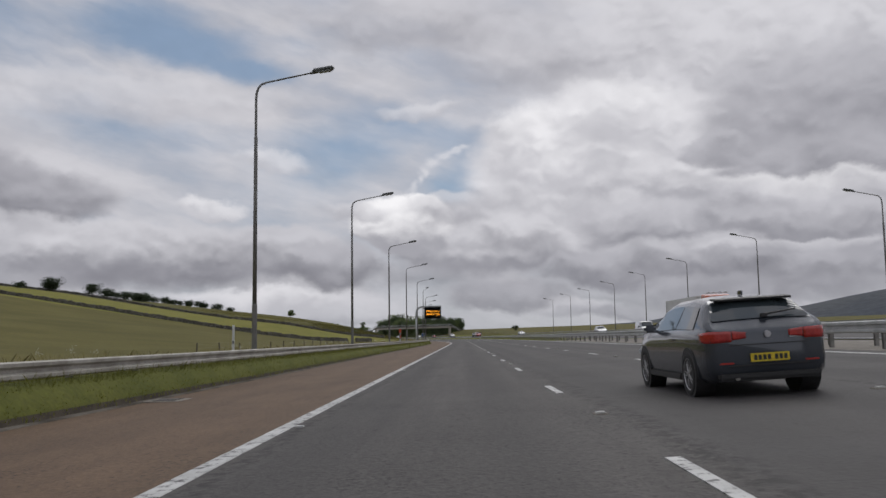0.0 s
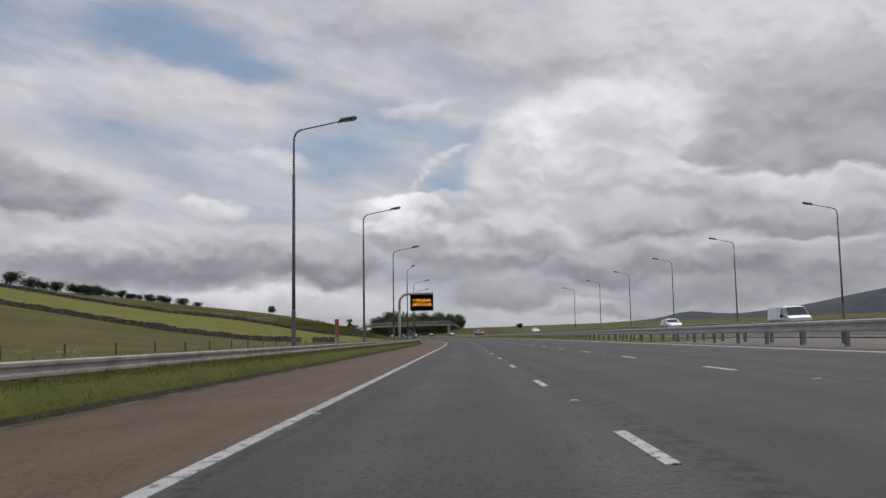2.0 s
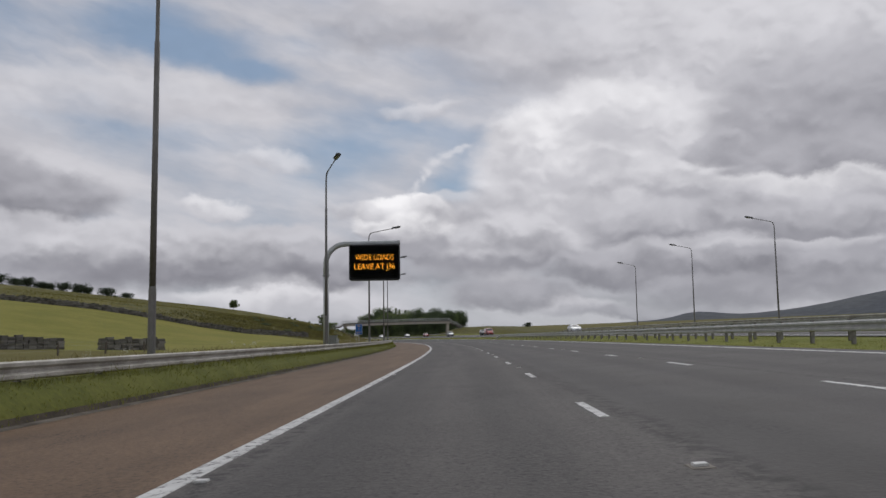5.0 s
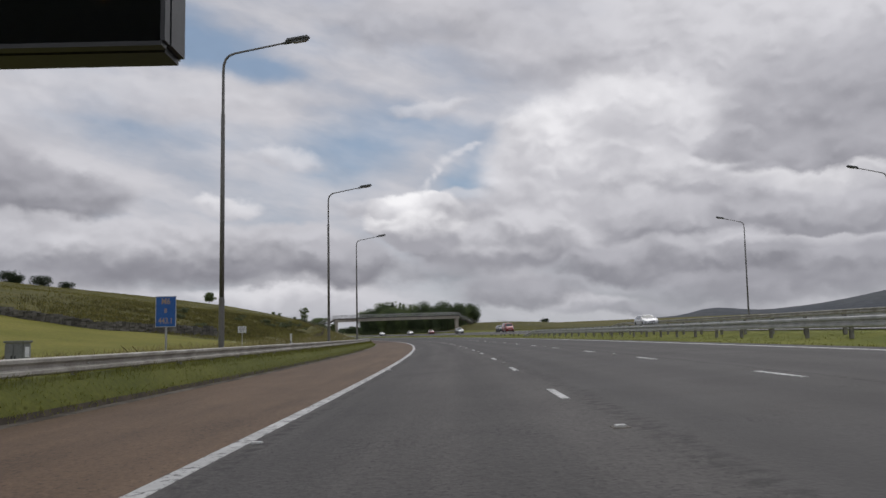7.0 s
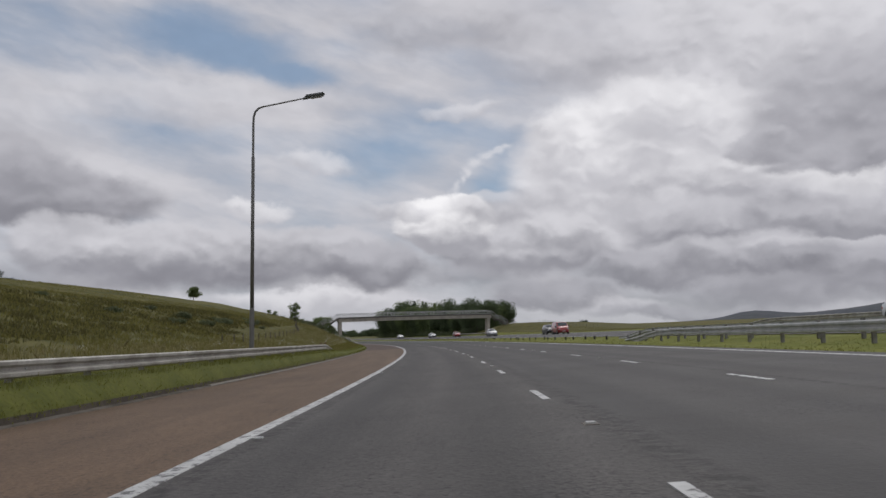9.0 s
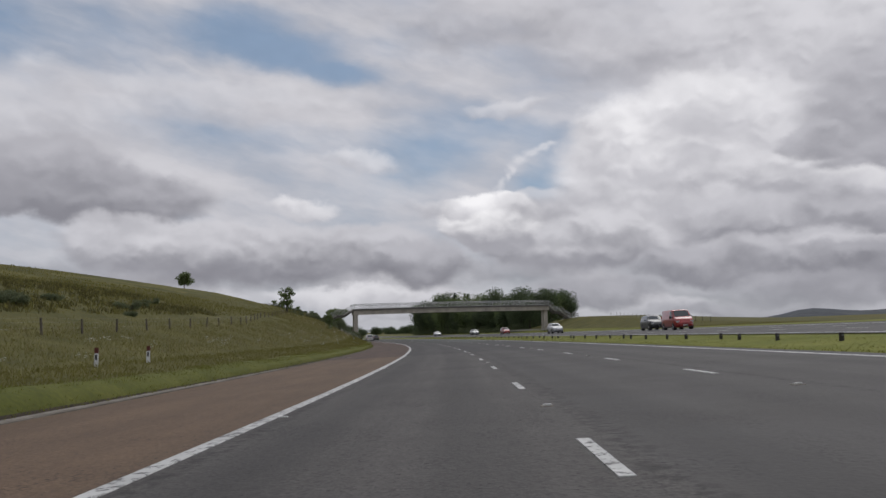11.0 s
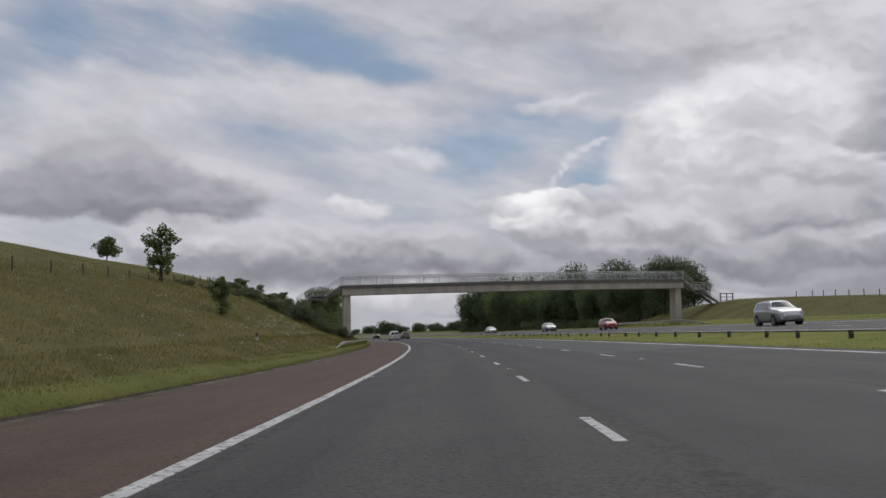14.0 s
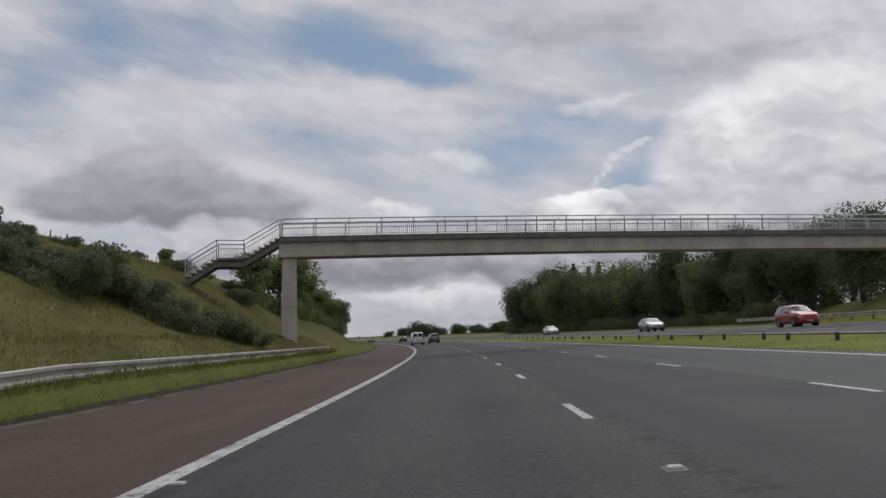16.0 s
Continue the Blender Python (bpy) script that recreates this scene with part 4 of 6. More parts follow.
# ---- fences ----
def post_fence(path, gap, high, label):
    f = thing("wire_fence", Matrix.Identity(4), label, "fence", "post and wire fences")
    rng = random.Random(int(path[0][0]) + 3)
    bm = bmesh.new()
    rod(bm, (0, 0, -0.3), (0, 0, high), 0.055, 0.045, 7)
    post = mesh_of("post", bm, WOOD)
    ends = []
    for (s0, n0), (s1, n1) in zip(path, path[1:]):
        k = max(1, round(math.hypot(s1 - s0, n1 - n0) / gap))
        for i in range(k):
            a = i / k
            s, n = s0 + (s1 - s0) * a + rng.uniform(-0.2, 0.2), n0 + (n1 - n0) * a
            p = P(s, n, ground_z(s, n))
            ends.append(p)
            piece("post", post, f, Matrix.Translation(p) @ pose(0, 0, 0, rng.uniform(-4, 4), rng.uniform(-4, 4), rng.uniform(0, 90)))
    for lift in (0.4, 0.75, 1.0):
        bm = bmesh.new()
        for a, b in zip(ends, ends[1:]):
            rod(bm, a + Vector((0, 0, lift * high)), b + Vector((0, 0, lift * high)), 0.0025, sides=4, caps=False)
        part("wire", bm, POST_STEEL, f)
    return f


post_fence([(60, -15.5), (110, -15.5), (160, -15.8), (188, -16)], 5.5, 0.6, "weathered wooden post and wire fence along the field")
post_fence([(296, -12), (330, -13), (362, -14), (385, -16.2), (430, -18.2), (458, -20.5), (500, -26), (540, -30)], 4.4, 0.62, "wooden post and wire fence along the top of the bank")
post_fence([(408, 43), (440, 46), (470, 49), (478, 49)], 3.4, 0.7, "wooden post and wire fence on the far bank")


# ---- footbridge ----
A, B = P(470.0, -7.25), P(478.3, 36.2)
SPAN = (B - A).length
bridge = thing("footbridge", pose(A.x, A.y, 0, 0, 0, math.degrees(math.atan2(B.y - A.y, B.x - A.x))), "grey concrete footbridge with metal railings and stairs at both ends", "footbridge")


def deck_z(x):
    u = x / SPAN
    return 6.97 + 0.92 * u + 0.5 * u * (1 - u)


def along_deck(bm, y0, y1, top, bottom, x0=-0.15, x1=None, k=24):
    x1 = SPAN + 0.15 if x1 is None else x1
    last = None
    for i in range(k + 1):
        x = x0 + (x1 - x0) * i / k
        z = deck_z(x)
        ring = [bm.verts.new((x, y, z + d)) for y, d in ((y0, bottom), (y1, bottom), (y1, top), (y0, top))]
        if last:
            for j in range(4):
                bm.faces.new((last[j], last[(j + 1) % 4], ring[(j + 1) % 4], ring[j]))
        else:
            bm.faces.new(ring[::-1])
        last = ring
    bm.faces.new(last)


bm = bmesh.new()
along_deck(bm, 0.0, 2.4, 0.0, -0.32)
part("deck", bm, CONCRETE_DARK, bridge, "dark concrete deck edge")
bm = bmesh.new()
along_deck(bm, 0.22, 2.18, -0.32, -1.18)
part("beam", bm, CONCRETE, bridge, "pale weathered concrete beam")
for x in (0.45, SPAN - 0.55):
    bm = bmesh.new()
    g = 0.3
    top = deck_z(x) - 1.18
    for v in bmesh.ops.create_cube(bm, size=1)["verts"]:
        wide = 0.8 if v.co.z > 0 else 0.94
        v.co = Vector((x + v.co.x * wide, 1.2 + v.co.y * 1.5, -0.6 if v.co.z < 0 else top + 0.003))
    p = part("pier", bm, CONCRETE, bridge, "pale concrete pier")
    bm = bmesh.new()
    block(bm, (x, 1.2, 2.9), (0.9, 1.53, 0.025))
    part("joint", bm, CONCRETE_DARK, p)


def railing(y, name):
    """Posts, two rails and thin uprights along one side of the deck."""
    x = 0.05
    bm = bmesh.new()
    block(bm, (0, 0, 0.5), (0.055, 0.055, 1.0))
    post = mesh_of("railing_post", bm, STEEL)
    k = 23
    for i in range(k + 1):
        px = 0.02 + (SPAN - 0.04) * i / k
        piece("railing_post", post, bridge, Matrix.Translation((px, y, deck_z(px))))
    for lift, r in ((1.02, 0.035), (0.78, 0.028), (0.1, 0.02)):
        bm = bmesh.new()
        pts = [(SPAN * i / 16, y, deck_z(SPAN * i / 16) + lift) for i in range(17)]
        pipe(bm, pts, [r] * len(pts), 8)
        part("handrail", bm, STEEL, bridge)
    verts, faces = [], []
    m = int(SPAN / 0.125)
    for i in range(m):
        px = 0.1 + 0.125 * i
        z = deck_z(px)
        c = len(verts)
        for zz in (z + 0.1, z + 0.8):
            for dx, dy in ((-0.009, -0.009), (0.009, -0.009), (0.009, 0.009), (-0.009, 0.009)):
                verts.append((px + dx, y + dy, zz))
        faces += [(c, c + 1, c + 5, c + 4), (c + 1, c + 2, c + 6, c + 5), (c + 2, c + 3, c + 7, c + 6), (c + 3, c, c + 4, c + 7)]
    me = bpy.data.meshes.new("railing_infill")
    me.from_pydata(verts, [], faces)
    me.materials.append(STEEL)
    o = new("railing_infill", me)
    o.parent = bridge
    tagged(o, kind="stuff")


railing(0.07, "near")
railing(2.33, "far")


def stairs(x0, way, flights):
    """Flights of run, drop with level landings between, out from the end of the deck."""
    tread_mesh = None
    x, z = x0, deck_z(x0)
    legs = []
    for run, drop in flights:
        x1, z1 = x + way * run, z - drop
        legs.append((x, z, x1, z1))
        bm = bmesh.new()
        for y in (0.25, 1.95):
            vs = [bm.verts.new((a, y + d, c)) for d in (0, 0.2) for a, c in ((x, z - 0.2), (x1, z1 - 0.2), (x1, z1 - 0.5), (x, z - 0.5))]
            for q in ((0, 1, 2, 3), (7, 6, 5, 4), (0, 4, 5, 1), (1, 5, 6, 2), (2, 6, 7, 3), (3, 7, 4, 0)):
                bm.faces.new([vs[i] for i in q])
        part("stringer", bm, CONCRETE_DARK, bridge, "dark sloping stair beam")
        if drop > 0.1:
            k = max(2, round(drop / 0.175))
            bm = bmesh.new()
            block(bm, (0, 1.2, 0), (run / k + 0.05, 2.1, 0.07))
            me = mesh_of("tread", bm, CONCRETE)
            for i in range(k):
                piece("tread", me, bridge, Matrix.Translation((x + way * run * (i + 0.5) / k, 0, z - drop * (i + 0.6) / k)))
        else:
            bm = bmesh.new()
            block(bm, ((x + x1) / 2, 1.2, z - 0.06), (abs(x1 - x), 2.2, 0.14))
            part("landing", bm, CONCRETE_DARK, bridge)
        for y in (0.15, 2.25):
            for lift, r in ((1.02, 0.03), (0.76, 0.022), (0.12, 0.018)):
                bm = bmesh.new()
                rod(bm, (x, y, z + lift), (x1, y, z1 + lift), r, sides=7)
                part("handrail", bm, STEEL, bridge)
            bm = bmesh.new()
            k = max(2, round(run / 0.14))
            for i in range(k + 1):
                f = i / k
                big = i in (0, k)
                a, c = x + (x1 - x) * f, z + (z1 - z) * f
                block(bm, (a, y, c + (0.5 if big else 0.44)), (0.05 if big else 0.016, 0.05 if big else 0.016, 1.05 if big else 0.64))
            tagged(part("railing_infill", bm, STEEL, bridge, "thin upright metal bars"), kind="stuff")
        x, z = x1, z1
    return x, z


stairs(-0.1, -1, [(2.05, 1.25), (1.5, 0.0), (1.7, 1.1)])
ex, ez = stairs(SPAN + 0.1, 1, [(1.8, 1.45), (1.2, 0.0), (2.2, 1.35)])
# the landing fence on the far bank
fence = thing("rail_fence", bridge.matrix_basis @ Matrix.Translation((ex, 0.2, ez - 0.1)), "short wooden rail fence at the foot of the stairs", "fence")
for x in (0.2, 1.1, 2.0):
    bm = bmesh.new()
    block(bm, (x, 0, 0.35), (0.1, 0.1, 1.5))
    part("post", bm, WOOD, fence)
for z in (0.55, 1.0):
    bm = bmesh.new()
    block(bm, (1.1, -0.06, z), (2.0, 0.04, 0.1))
    part("rail", bm, WOOD, fence)


# ---- trees and bushes ----
def leaf_cloud(name, centres, count, size, material, seed, squash=1.0, droop=0.0):
    """Many small two-sided leaves gathered round the centres (x, y, z, radius)."""
    rng = np.random.default_rng(seed)
    c = np.array(centres)
    w = c[:, 3] ** 2
    pick = rng.choice(len(c), count, p=w / w.sum())
    d = rng.normal(size=(count, 3))
    d /= np.linalg.norm(d, axis=1)[:, None]
    r = rng.uniform(0.35, 1.0, count) ** 0.45
    pos = c[pick, :3] + d * (r * c[pick, 3])[:, None] * np.array([1, 1, squash])
    u = rng.normal(size=(count, 3))
    u /= np.linalg.norm(u, axis=1)[:, None]
    v = np.cross(u, d + 0.6 * rng.normal(size=(count, 3)))
    v /= np.linalg.norm(v, axis=1)[:, None] + 1e-9
    sz = size * rng.uniform(0.55, 1.25, count)[:, None]
    quad = np.stack([pos - u * sz, pos + v * sz * 0.55, pos + u * sz, pos - v * sz * 0.55], 1).reshape(-1, 3)
    faces = np.arange(count * 4).reshape(-1, 4)
    me = bpy.data.meshes.new(name)
    me.from_pydata(quad.tolist(), [], faces.tolist())
    me.materials.append(material)
    return me


def limbs(bm, base, top, r0, forks, seed, spread):
    """A trunk in bent lengths, with forks out into the crown; gives the tips."""
    rng = random.Random(seed)
    pts = [Vector(base)]
    for i in range(1, 5):
        f = i / 4
        pts.append(Vector(base).lerp(Vector(top), f) + Vector((rng.uniform(-1, 1), rng.uniform(-1, 1), 0)) * spread * 0.06)
    for i, (a, b) in enumerate(zip(pts, pts[1:])):
        rod(bm, a, b, r0 * (1 - 0.2 * i), r0 * (0.8 - 0.2 * i) + 0.01, 8)
    tips = [pts[-1]]
    for i in range(forks):
        a = pts[0].lerp(pts[-1], rng.uniform(0.35, 0.95))
        ang = 2 * math.pi * (i / forks) + rng.uniform(-0.5, 0.5)
        b = a + Vector((math.cos(ang), math.sin(ang), rng.uniform(0.3, 1.0))) * spread * rng.uniform(0.5, 0.95)
        mid = a.lerp(b, 0.5) + Vector((0, 0, spread * 0.08))
        rod(bm, a, mid, r0 * 0.42, r0 * 0.28, 6)
        rod(bm, mid, b, r0 * 0.28, r0 * 0.08, 6)
        tips += [mid, b]
    return tips


def broadleaf(at, high, wide, leaves, size, seed, label, material=None, bare=0.25, group="", name="tree", lump=1.0, forks=9):
    t = thing(name, at, label, "tree", group)
    bm = bmesh.new()
    tips = limbs(bm, (0, 0, -0.3), (0, 0, high * 0.72), 0.028 * high + 0.03, forks, seed, wide * 0.5)
    part("trunk", bm, BARK, t, smooth=True)
    rng = random.Random(seed + 100)
    cs = []
    for p in tips:
        for _ in range(3):
            q = p + Vector((rng.uniform(-1, 1), rng.uniform(-1, 1), rng.uniform(-0.6, 0.9))) * wide * 0.16
            q.z = max(high * bare + wide * 0.1, min(high * 0.93, q.z))
            cs.append((q.x, q.y, q.z, wide * rng.uniform(0.09, 0.2) * lump))
    if bare < 0.03:
        for _ in range(14):
            a, r = rng.uniform(0, 6.28), wide * rng.uniform(0.15, 0.42)
            cs.append((r * math.cos(a), r * math.sin(a), high * rng.uniform(0.04, 0.34), wide * rng.uniform(0.12, 0.18)))
    o = new("crown", leaf_cloud("crown", cs, leaves, size, material or LEAF, seed))
    o.parent = t
    return t


def conifer(at, high, wide, leaves, size, seed, label, group=""):
    t = thing("conifer", at, label, "tree", group)
    bm = bmesh.new()
    rod(bm, (0, 0, -0.3), (0, 0, high), 0.02 * high, 0.02, 8)
    part("trunk", bm, BARK, t)
    rng = random.Random(seed)
    cs = []
    z = high * 0.12
    while z < high:
        f = 1 - z / high
        for i in range(7):
            a = rng.uniform(0, 6.28)
            r = wide * 0.5 * f * rng.uniform(0.45, 1)
            cs.append((r * math.cos(a), r * math.sin(a), z - 0.25 * r, 0.12 + wide * 0.11 * (f + 0.2)))
        z += high * 0.045
    o = new("crown", leaf_cloud("crown", cs, leaves, size, LEAF_PINE, seed, 0.5))
    o.parent = t
    return t


def at_ground(s, n, turn=0.0, scale=1.0):
    return put(s, n, turn) @ Matrix.Diagonal((scale, scale, scale, 1))


# the single trees on the hill and the bank
broadleaf(at_ground(520, -49), 3.9, 4.6, 2600, 0.2, 11, "lone windswept broadleaf tree on the hilltop", bare=0.3)
broadleaf(at_ground(434, -18.5), 5.0, 2.3, 2600, 0.12, 12, "young ragged broadleaf tree on the grassy bank", LEAF, bare=0.0, lump=0.7, forks=12)
broadleaf(at_ground(421, -11.0), 2.6, 1.2, 2000, 0.08, 13, "slender sapling on the grassy bank", bare=0.0, lump=0.9)

# hilltop trees
rng = random.Random(21)
kinds = [broadleaf(at_ground(276, -120), 3.3, 5.2, 2600, 0.2, 31, "dark round hilltop tree", LEAF_PINE, 0.02, "hilltop trees", lump=1.5),
         broadleaf(at_ground(301, -115), 2.9, 5.0, 2400, 0.19, 32, "dark spreading hilltop tree", LEAF_PINE, 0.02, "hilltop trees", lump=1.5)]
for s, n, k in ((254, -121, 0.6), (279, -121, 0.9), (307, -112, 0.9), (312, -110, 0.75), (317, -108, 0.85), (325, -105, 0.8), (404, -121, 1.1), (412, -121, 1.0), (420, -120, 1.1), (427, -120, 0.95), (429, -112, 0.8), (429, -108, 0.7),
                (430, -105, 0.75), (430, -101, 0.8), (431, -96, 0.95), (430, -94, 0.7), (431, -88, 0.85), (433, -82, 0.6), (440, -118, 0.9), (452, -112, 0.8), (466, -104, 0.7), (480, -92, 0.5)):
    copy_thing(rng.choice(kinds), Matrix.Translation((0, 0, -0.6)) @ at_ground(s, n, rng.uniform(0, 360), k * rng.uniform(0.9, 1.1)))

# gorse and scrub on the bank
def gorse(at, wide, high, leaves, seed, label):
    t = thing("gorse_bush", at, label, "bush", "gorse on the bank")
    rng = random.Random(seed)
    bm = bmesh.new()
    cs = []
    for i in range(9):
        a, r = rng.uniform(0, 6.28), wide * 0.42 * math.sqrt(rng.random())
        top = (r * math.cos(a) * 1.3, r * math.sin(a) * 1.1, high * rng.uniform(0.3, 0.68))
        rod(bm, (top[0] * 0.4, top[1] * 0.4, -0.2), top, 0.05, 0.015, 5)
        for _ in range(3):
            cs.append((top[0] + rng.uniform(-0.3, 0.3), top[1] + rng.uniform(-0.3, 0.3), top[2] * rng.uniform(0.45, 1.0), rng.uniform(0.16, 0.3) * high + 0.1))
    for i in range(22):
        a, r = rng.uniform(0, 6.28), wide * 0.48 * math.sqrt(rng.random())
        cs.append((r * math.cos(a), r * math.sin(a), high * rng.uniform(-0.15, 0.35), rng.uniform(0.14, 0.26) * high + 0.08))
    part("stems", bm, BARK, t)
    o = new("foliage", leaf_cloud("foliage", cs, leaves, 0.065, GORSE, seed))
    o.parent = t
    return t


bushes = [gorse(at_ground(450.5, -11.6), 3.6, 1.5, 9000, 41, "dense dark green gorse bush on the grassy bank"),
          gorse(at_ground(453.5, -10.2), 2.8, 1.3, 7500, 42, "dense dark green gorse bush on the grassy bank"),
          gorse(at_ground(457.0, -7.6), 2.2, 1.2, 6500, 43, "dense dark green gorse bush on the grassy bank")]
# a belt that runs down the bank from the crest, with scattered tufts on the hillside
belt = [(452, -15.4, 0.8), (449, -14.6, 0.75), (446.5, -15.6, 0.6), (450, -13.4, 0.9), (447.5, -12.6, 0.85), (453, -12.6, 0.8), (448.8, -11.0, 0.9), (452.2, -10.9, 0.85), (455.2, -9.3, 0.8), (454.2, -8.4, 0.75), (456, -8.4, 0.7), (458, -7.0, 0.6), (458.8, -6.5, 0.4),
        (462, -18.6, 0.6), (465, -17.4, 0.5), (459, -19.0, 0.55), (443, -17.0, 0.4), (440, -18.2, 0.4)]
tufts = [(480, -16, 0.8), (484, -13, 0.9), (478, -11.5, 0.8), (490, -22, 0.4), (498, -25, 0.5), (332, -19.2, 0.5), (340, -20.5, 0.4), (347, -18.6, 0.45), (354, -19.6, 0.35), (322, -19, 0.45), (310, -24, 0.5), (328, -26, 0.45), (300, -30, 0.5),
         (318, -33, 0.4), (286, -27, 0.55), (276, -22, 0.4), (342, -16.6, 0.3), (336, -21, 0.4), (325, -22, 0.5), (315, -20, 0.4), (360, -21, 0.35)]
for s, n, k in belt + tufts:
    copy_thing(rng.choice(bushes), at_ground(s, n, rng.uniform(0, 360), k))

# trees by and behind the footbridge
near_kinds = [broadleaf(at_ground(489, -10.5), 4.6, 4.2, 5200, 0.14, 51, "leafy broadleaf tree beside the footbridge stairs", bare=0.0, group="trees by the footbridge"),
              broadleaf(at_ground(497, -10.8), 4.4, 4.6, 5200, 0.14, 52, "leafy broadleaf tree beside the footbridge stairs", bare=0.0, group="trees by the footbridge")]
for s, n, k in ((482, -11.5, 0.8), (503, -10.7, 0.8), (509, -11.2, 0.82), (515, -10.8, 0.78), (521, -11, 0.8), (528, -10.8, 0.75), (535, -11, 0.75), (543, -10.3, 0.85), (551, -10.6, 0.85), (560, -10.4, 0.8), (570, -10.5, 0.8), (580, -10.5, 0.75), (592, -11, 0.75), (491, -16.5, 0.28), (505, -24, 0.35), (512, -26, 0.32), (489, -19.5, 0.26)):
    copy_thing(rng.choice(near_kinds), at_ground(s, n, rng.uniform(0, 360), k * rng.uniform(0.9, 1.1)))

# the wood beyond the opposite carriageway
big = [broadleaf(at_ground(528, 42), 11.5, 9.5, 13000, 0.2, 61, "tall dark broadleaf tree at the edge of a wood", LEAF_DARK, 0.0, "trees of the wood", lump=1.35, forks=13),
       broadleaf(at_ground(543, 40), 12.5, 8.5, 13000, 0.2, 62, "tall dark broadleaf tree at the edge of a wood", LEAF_DARK, 0.0, "trees of the wood", lump=1.3, forks=13),
       broadleaf(at_ground(646, 38.5), 11.5, 10, 13000, 0.2, 63, "green broadleaf tree at the edge of a wood", LEAF, 0.0, "trees of the wood", lump=1.3, forks=13)]
pines = [conifer(at_ground(596, 47), 12.0, 6.2, 5200, 0.26, 64, "dark pointed conifer in a wood", "trees of the wood")]
for i in range(66):
    s = 503 + 148 * (i / 66) + rng.uniform(-2, 2)
    lane = i % 3
    n = (37.8, 43.5, 50)[lane] + rng.uniform(-1.2, 1.2)
    k = rng.uniform(0.5, 0.82) if lane == 0 else rng.uniform(0.62, 1.0)
    k *= 0.86 + 0.6 * ease(s, 530, 640)
    pick = pines[0] if lane > 0 and s > 520 and rng.random() < 0.5 else rng.choice(big)
    copy_thing(pick, at_ground(s, n, rng.uniform(0, 360), k))
copy_thing(big[0], at_ground(495, 39.5, 40, 0.74))
shrub = gorse(at_ground(505, 36.6), 4.4, 2.4, 7000, 44, "dark low scrub along the edge of the wood")
for i in range(34):
    copy_thing(shrub, at_ground(509 + 4.3 * i, 36.3 + rng.uniform(-0.6, 0.8), rng.uniform(0, 360), rng.uniform(0.7, 1.15)))

# far trees where the road runs out of sight
low = broadleaf(at_ground(760, 30), 4.6, 9.5, 2600, 0.34, 71, "low bushy tree beside the far road", LEAF_DARK, 0.0, "far trees", lump=1.4)
for i in range(84):
    s = rng.uniform(730, 960)
    n = rng.uniform(36, 130) if i % 3 else -rng.uniform(20, 70)
    copy_thing(low, at_ground(s, n, rng.uniform(0, 360), rng.uniform(0.35, 0.85) * (0.7 if n < 0 else 1.0)))
copy_thing(kinds[0], at_ground(752, 206, 0, 1.1))


# ---- grass ----
def ground_sampler(s0, s1, n0, n1):
    """The ground over a stretch, read off a fine net."""
    gs, gn = np.linspace(s0, s1, max(2, int((s1 - s0) / 1.2))), np.linspace(n0, n1, max(2, int((n1 - n0) / 0.3)))
    net = np.array([[ground_z(s, n) for n in gn] for s in gs])

    def z(s, n):
        i = np.clip((s - s0) / (s1 - s0) * (len(gs) - 1), 0, len(gs) - 1.001)
        j = np.clip((n - n0) / (n1 - n0) * (len(gn) - 1), 0, len(gn) - 1.001)
        a, b = i.astype(int), j.astype(int)
        u, v = i - a, j - b
        return (net[a, b] * (1 - u) + net[a + 1, b] * u) * (1 - v) + (net[a, b + 1] * (1 - u) + net[a + 1, b + 1] * u) * v
    return z


def tuft_field(r, s, n, size):
    """Soft random patches from 0 to 1."""
    grid = r.random((256, 64))
    x, y = s / size, (n + 100) / size
    a, b = np.floor(x).astype(int), np.floor(y).astype(int)
    u, v = x - a, y - b
    u, v = u * u * (3 - 2 * u), v * v * (3 - 2 * v)
    g = lambda p, q: grid[p % 256, q % 64]
    return (g(a, b) * (1 - u) + g(a + 1, b) * u) * (1 - v) + (g(a, b + 1) * (1 - u) + g(a + 1, b + 1) * u) * v


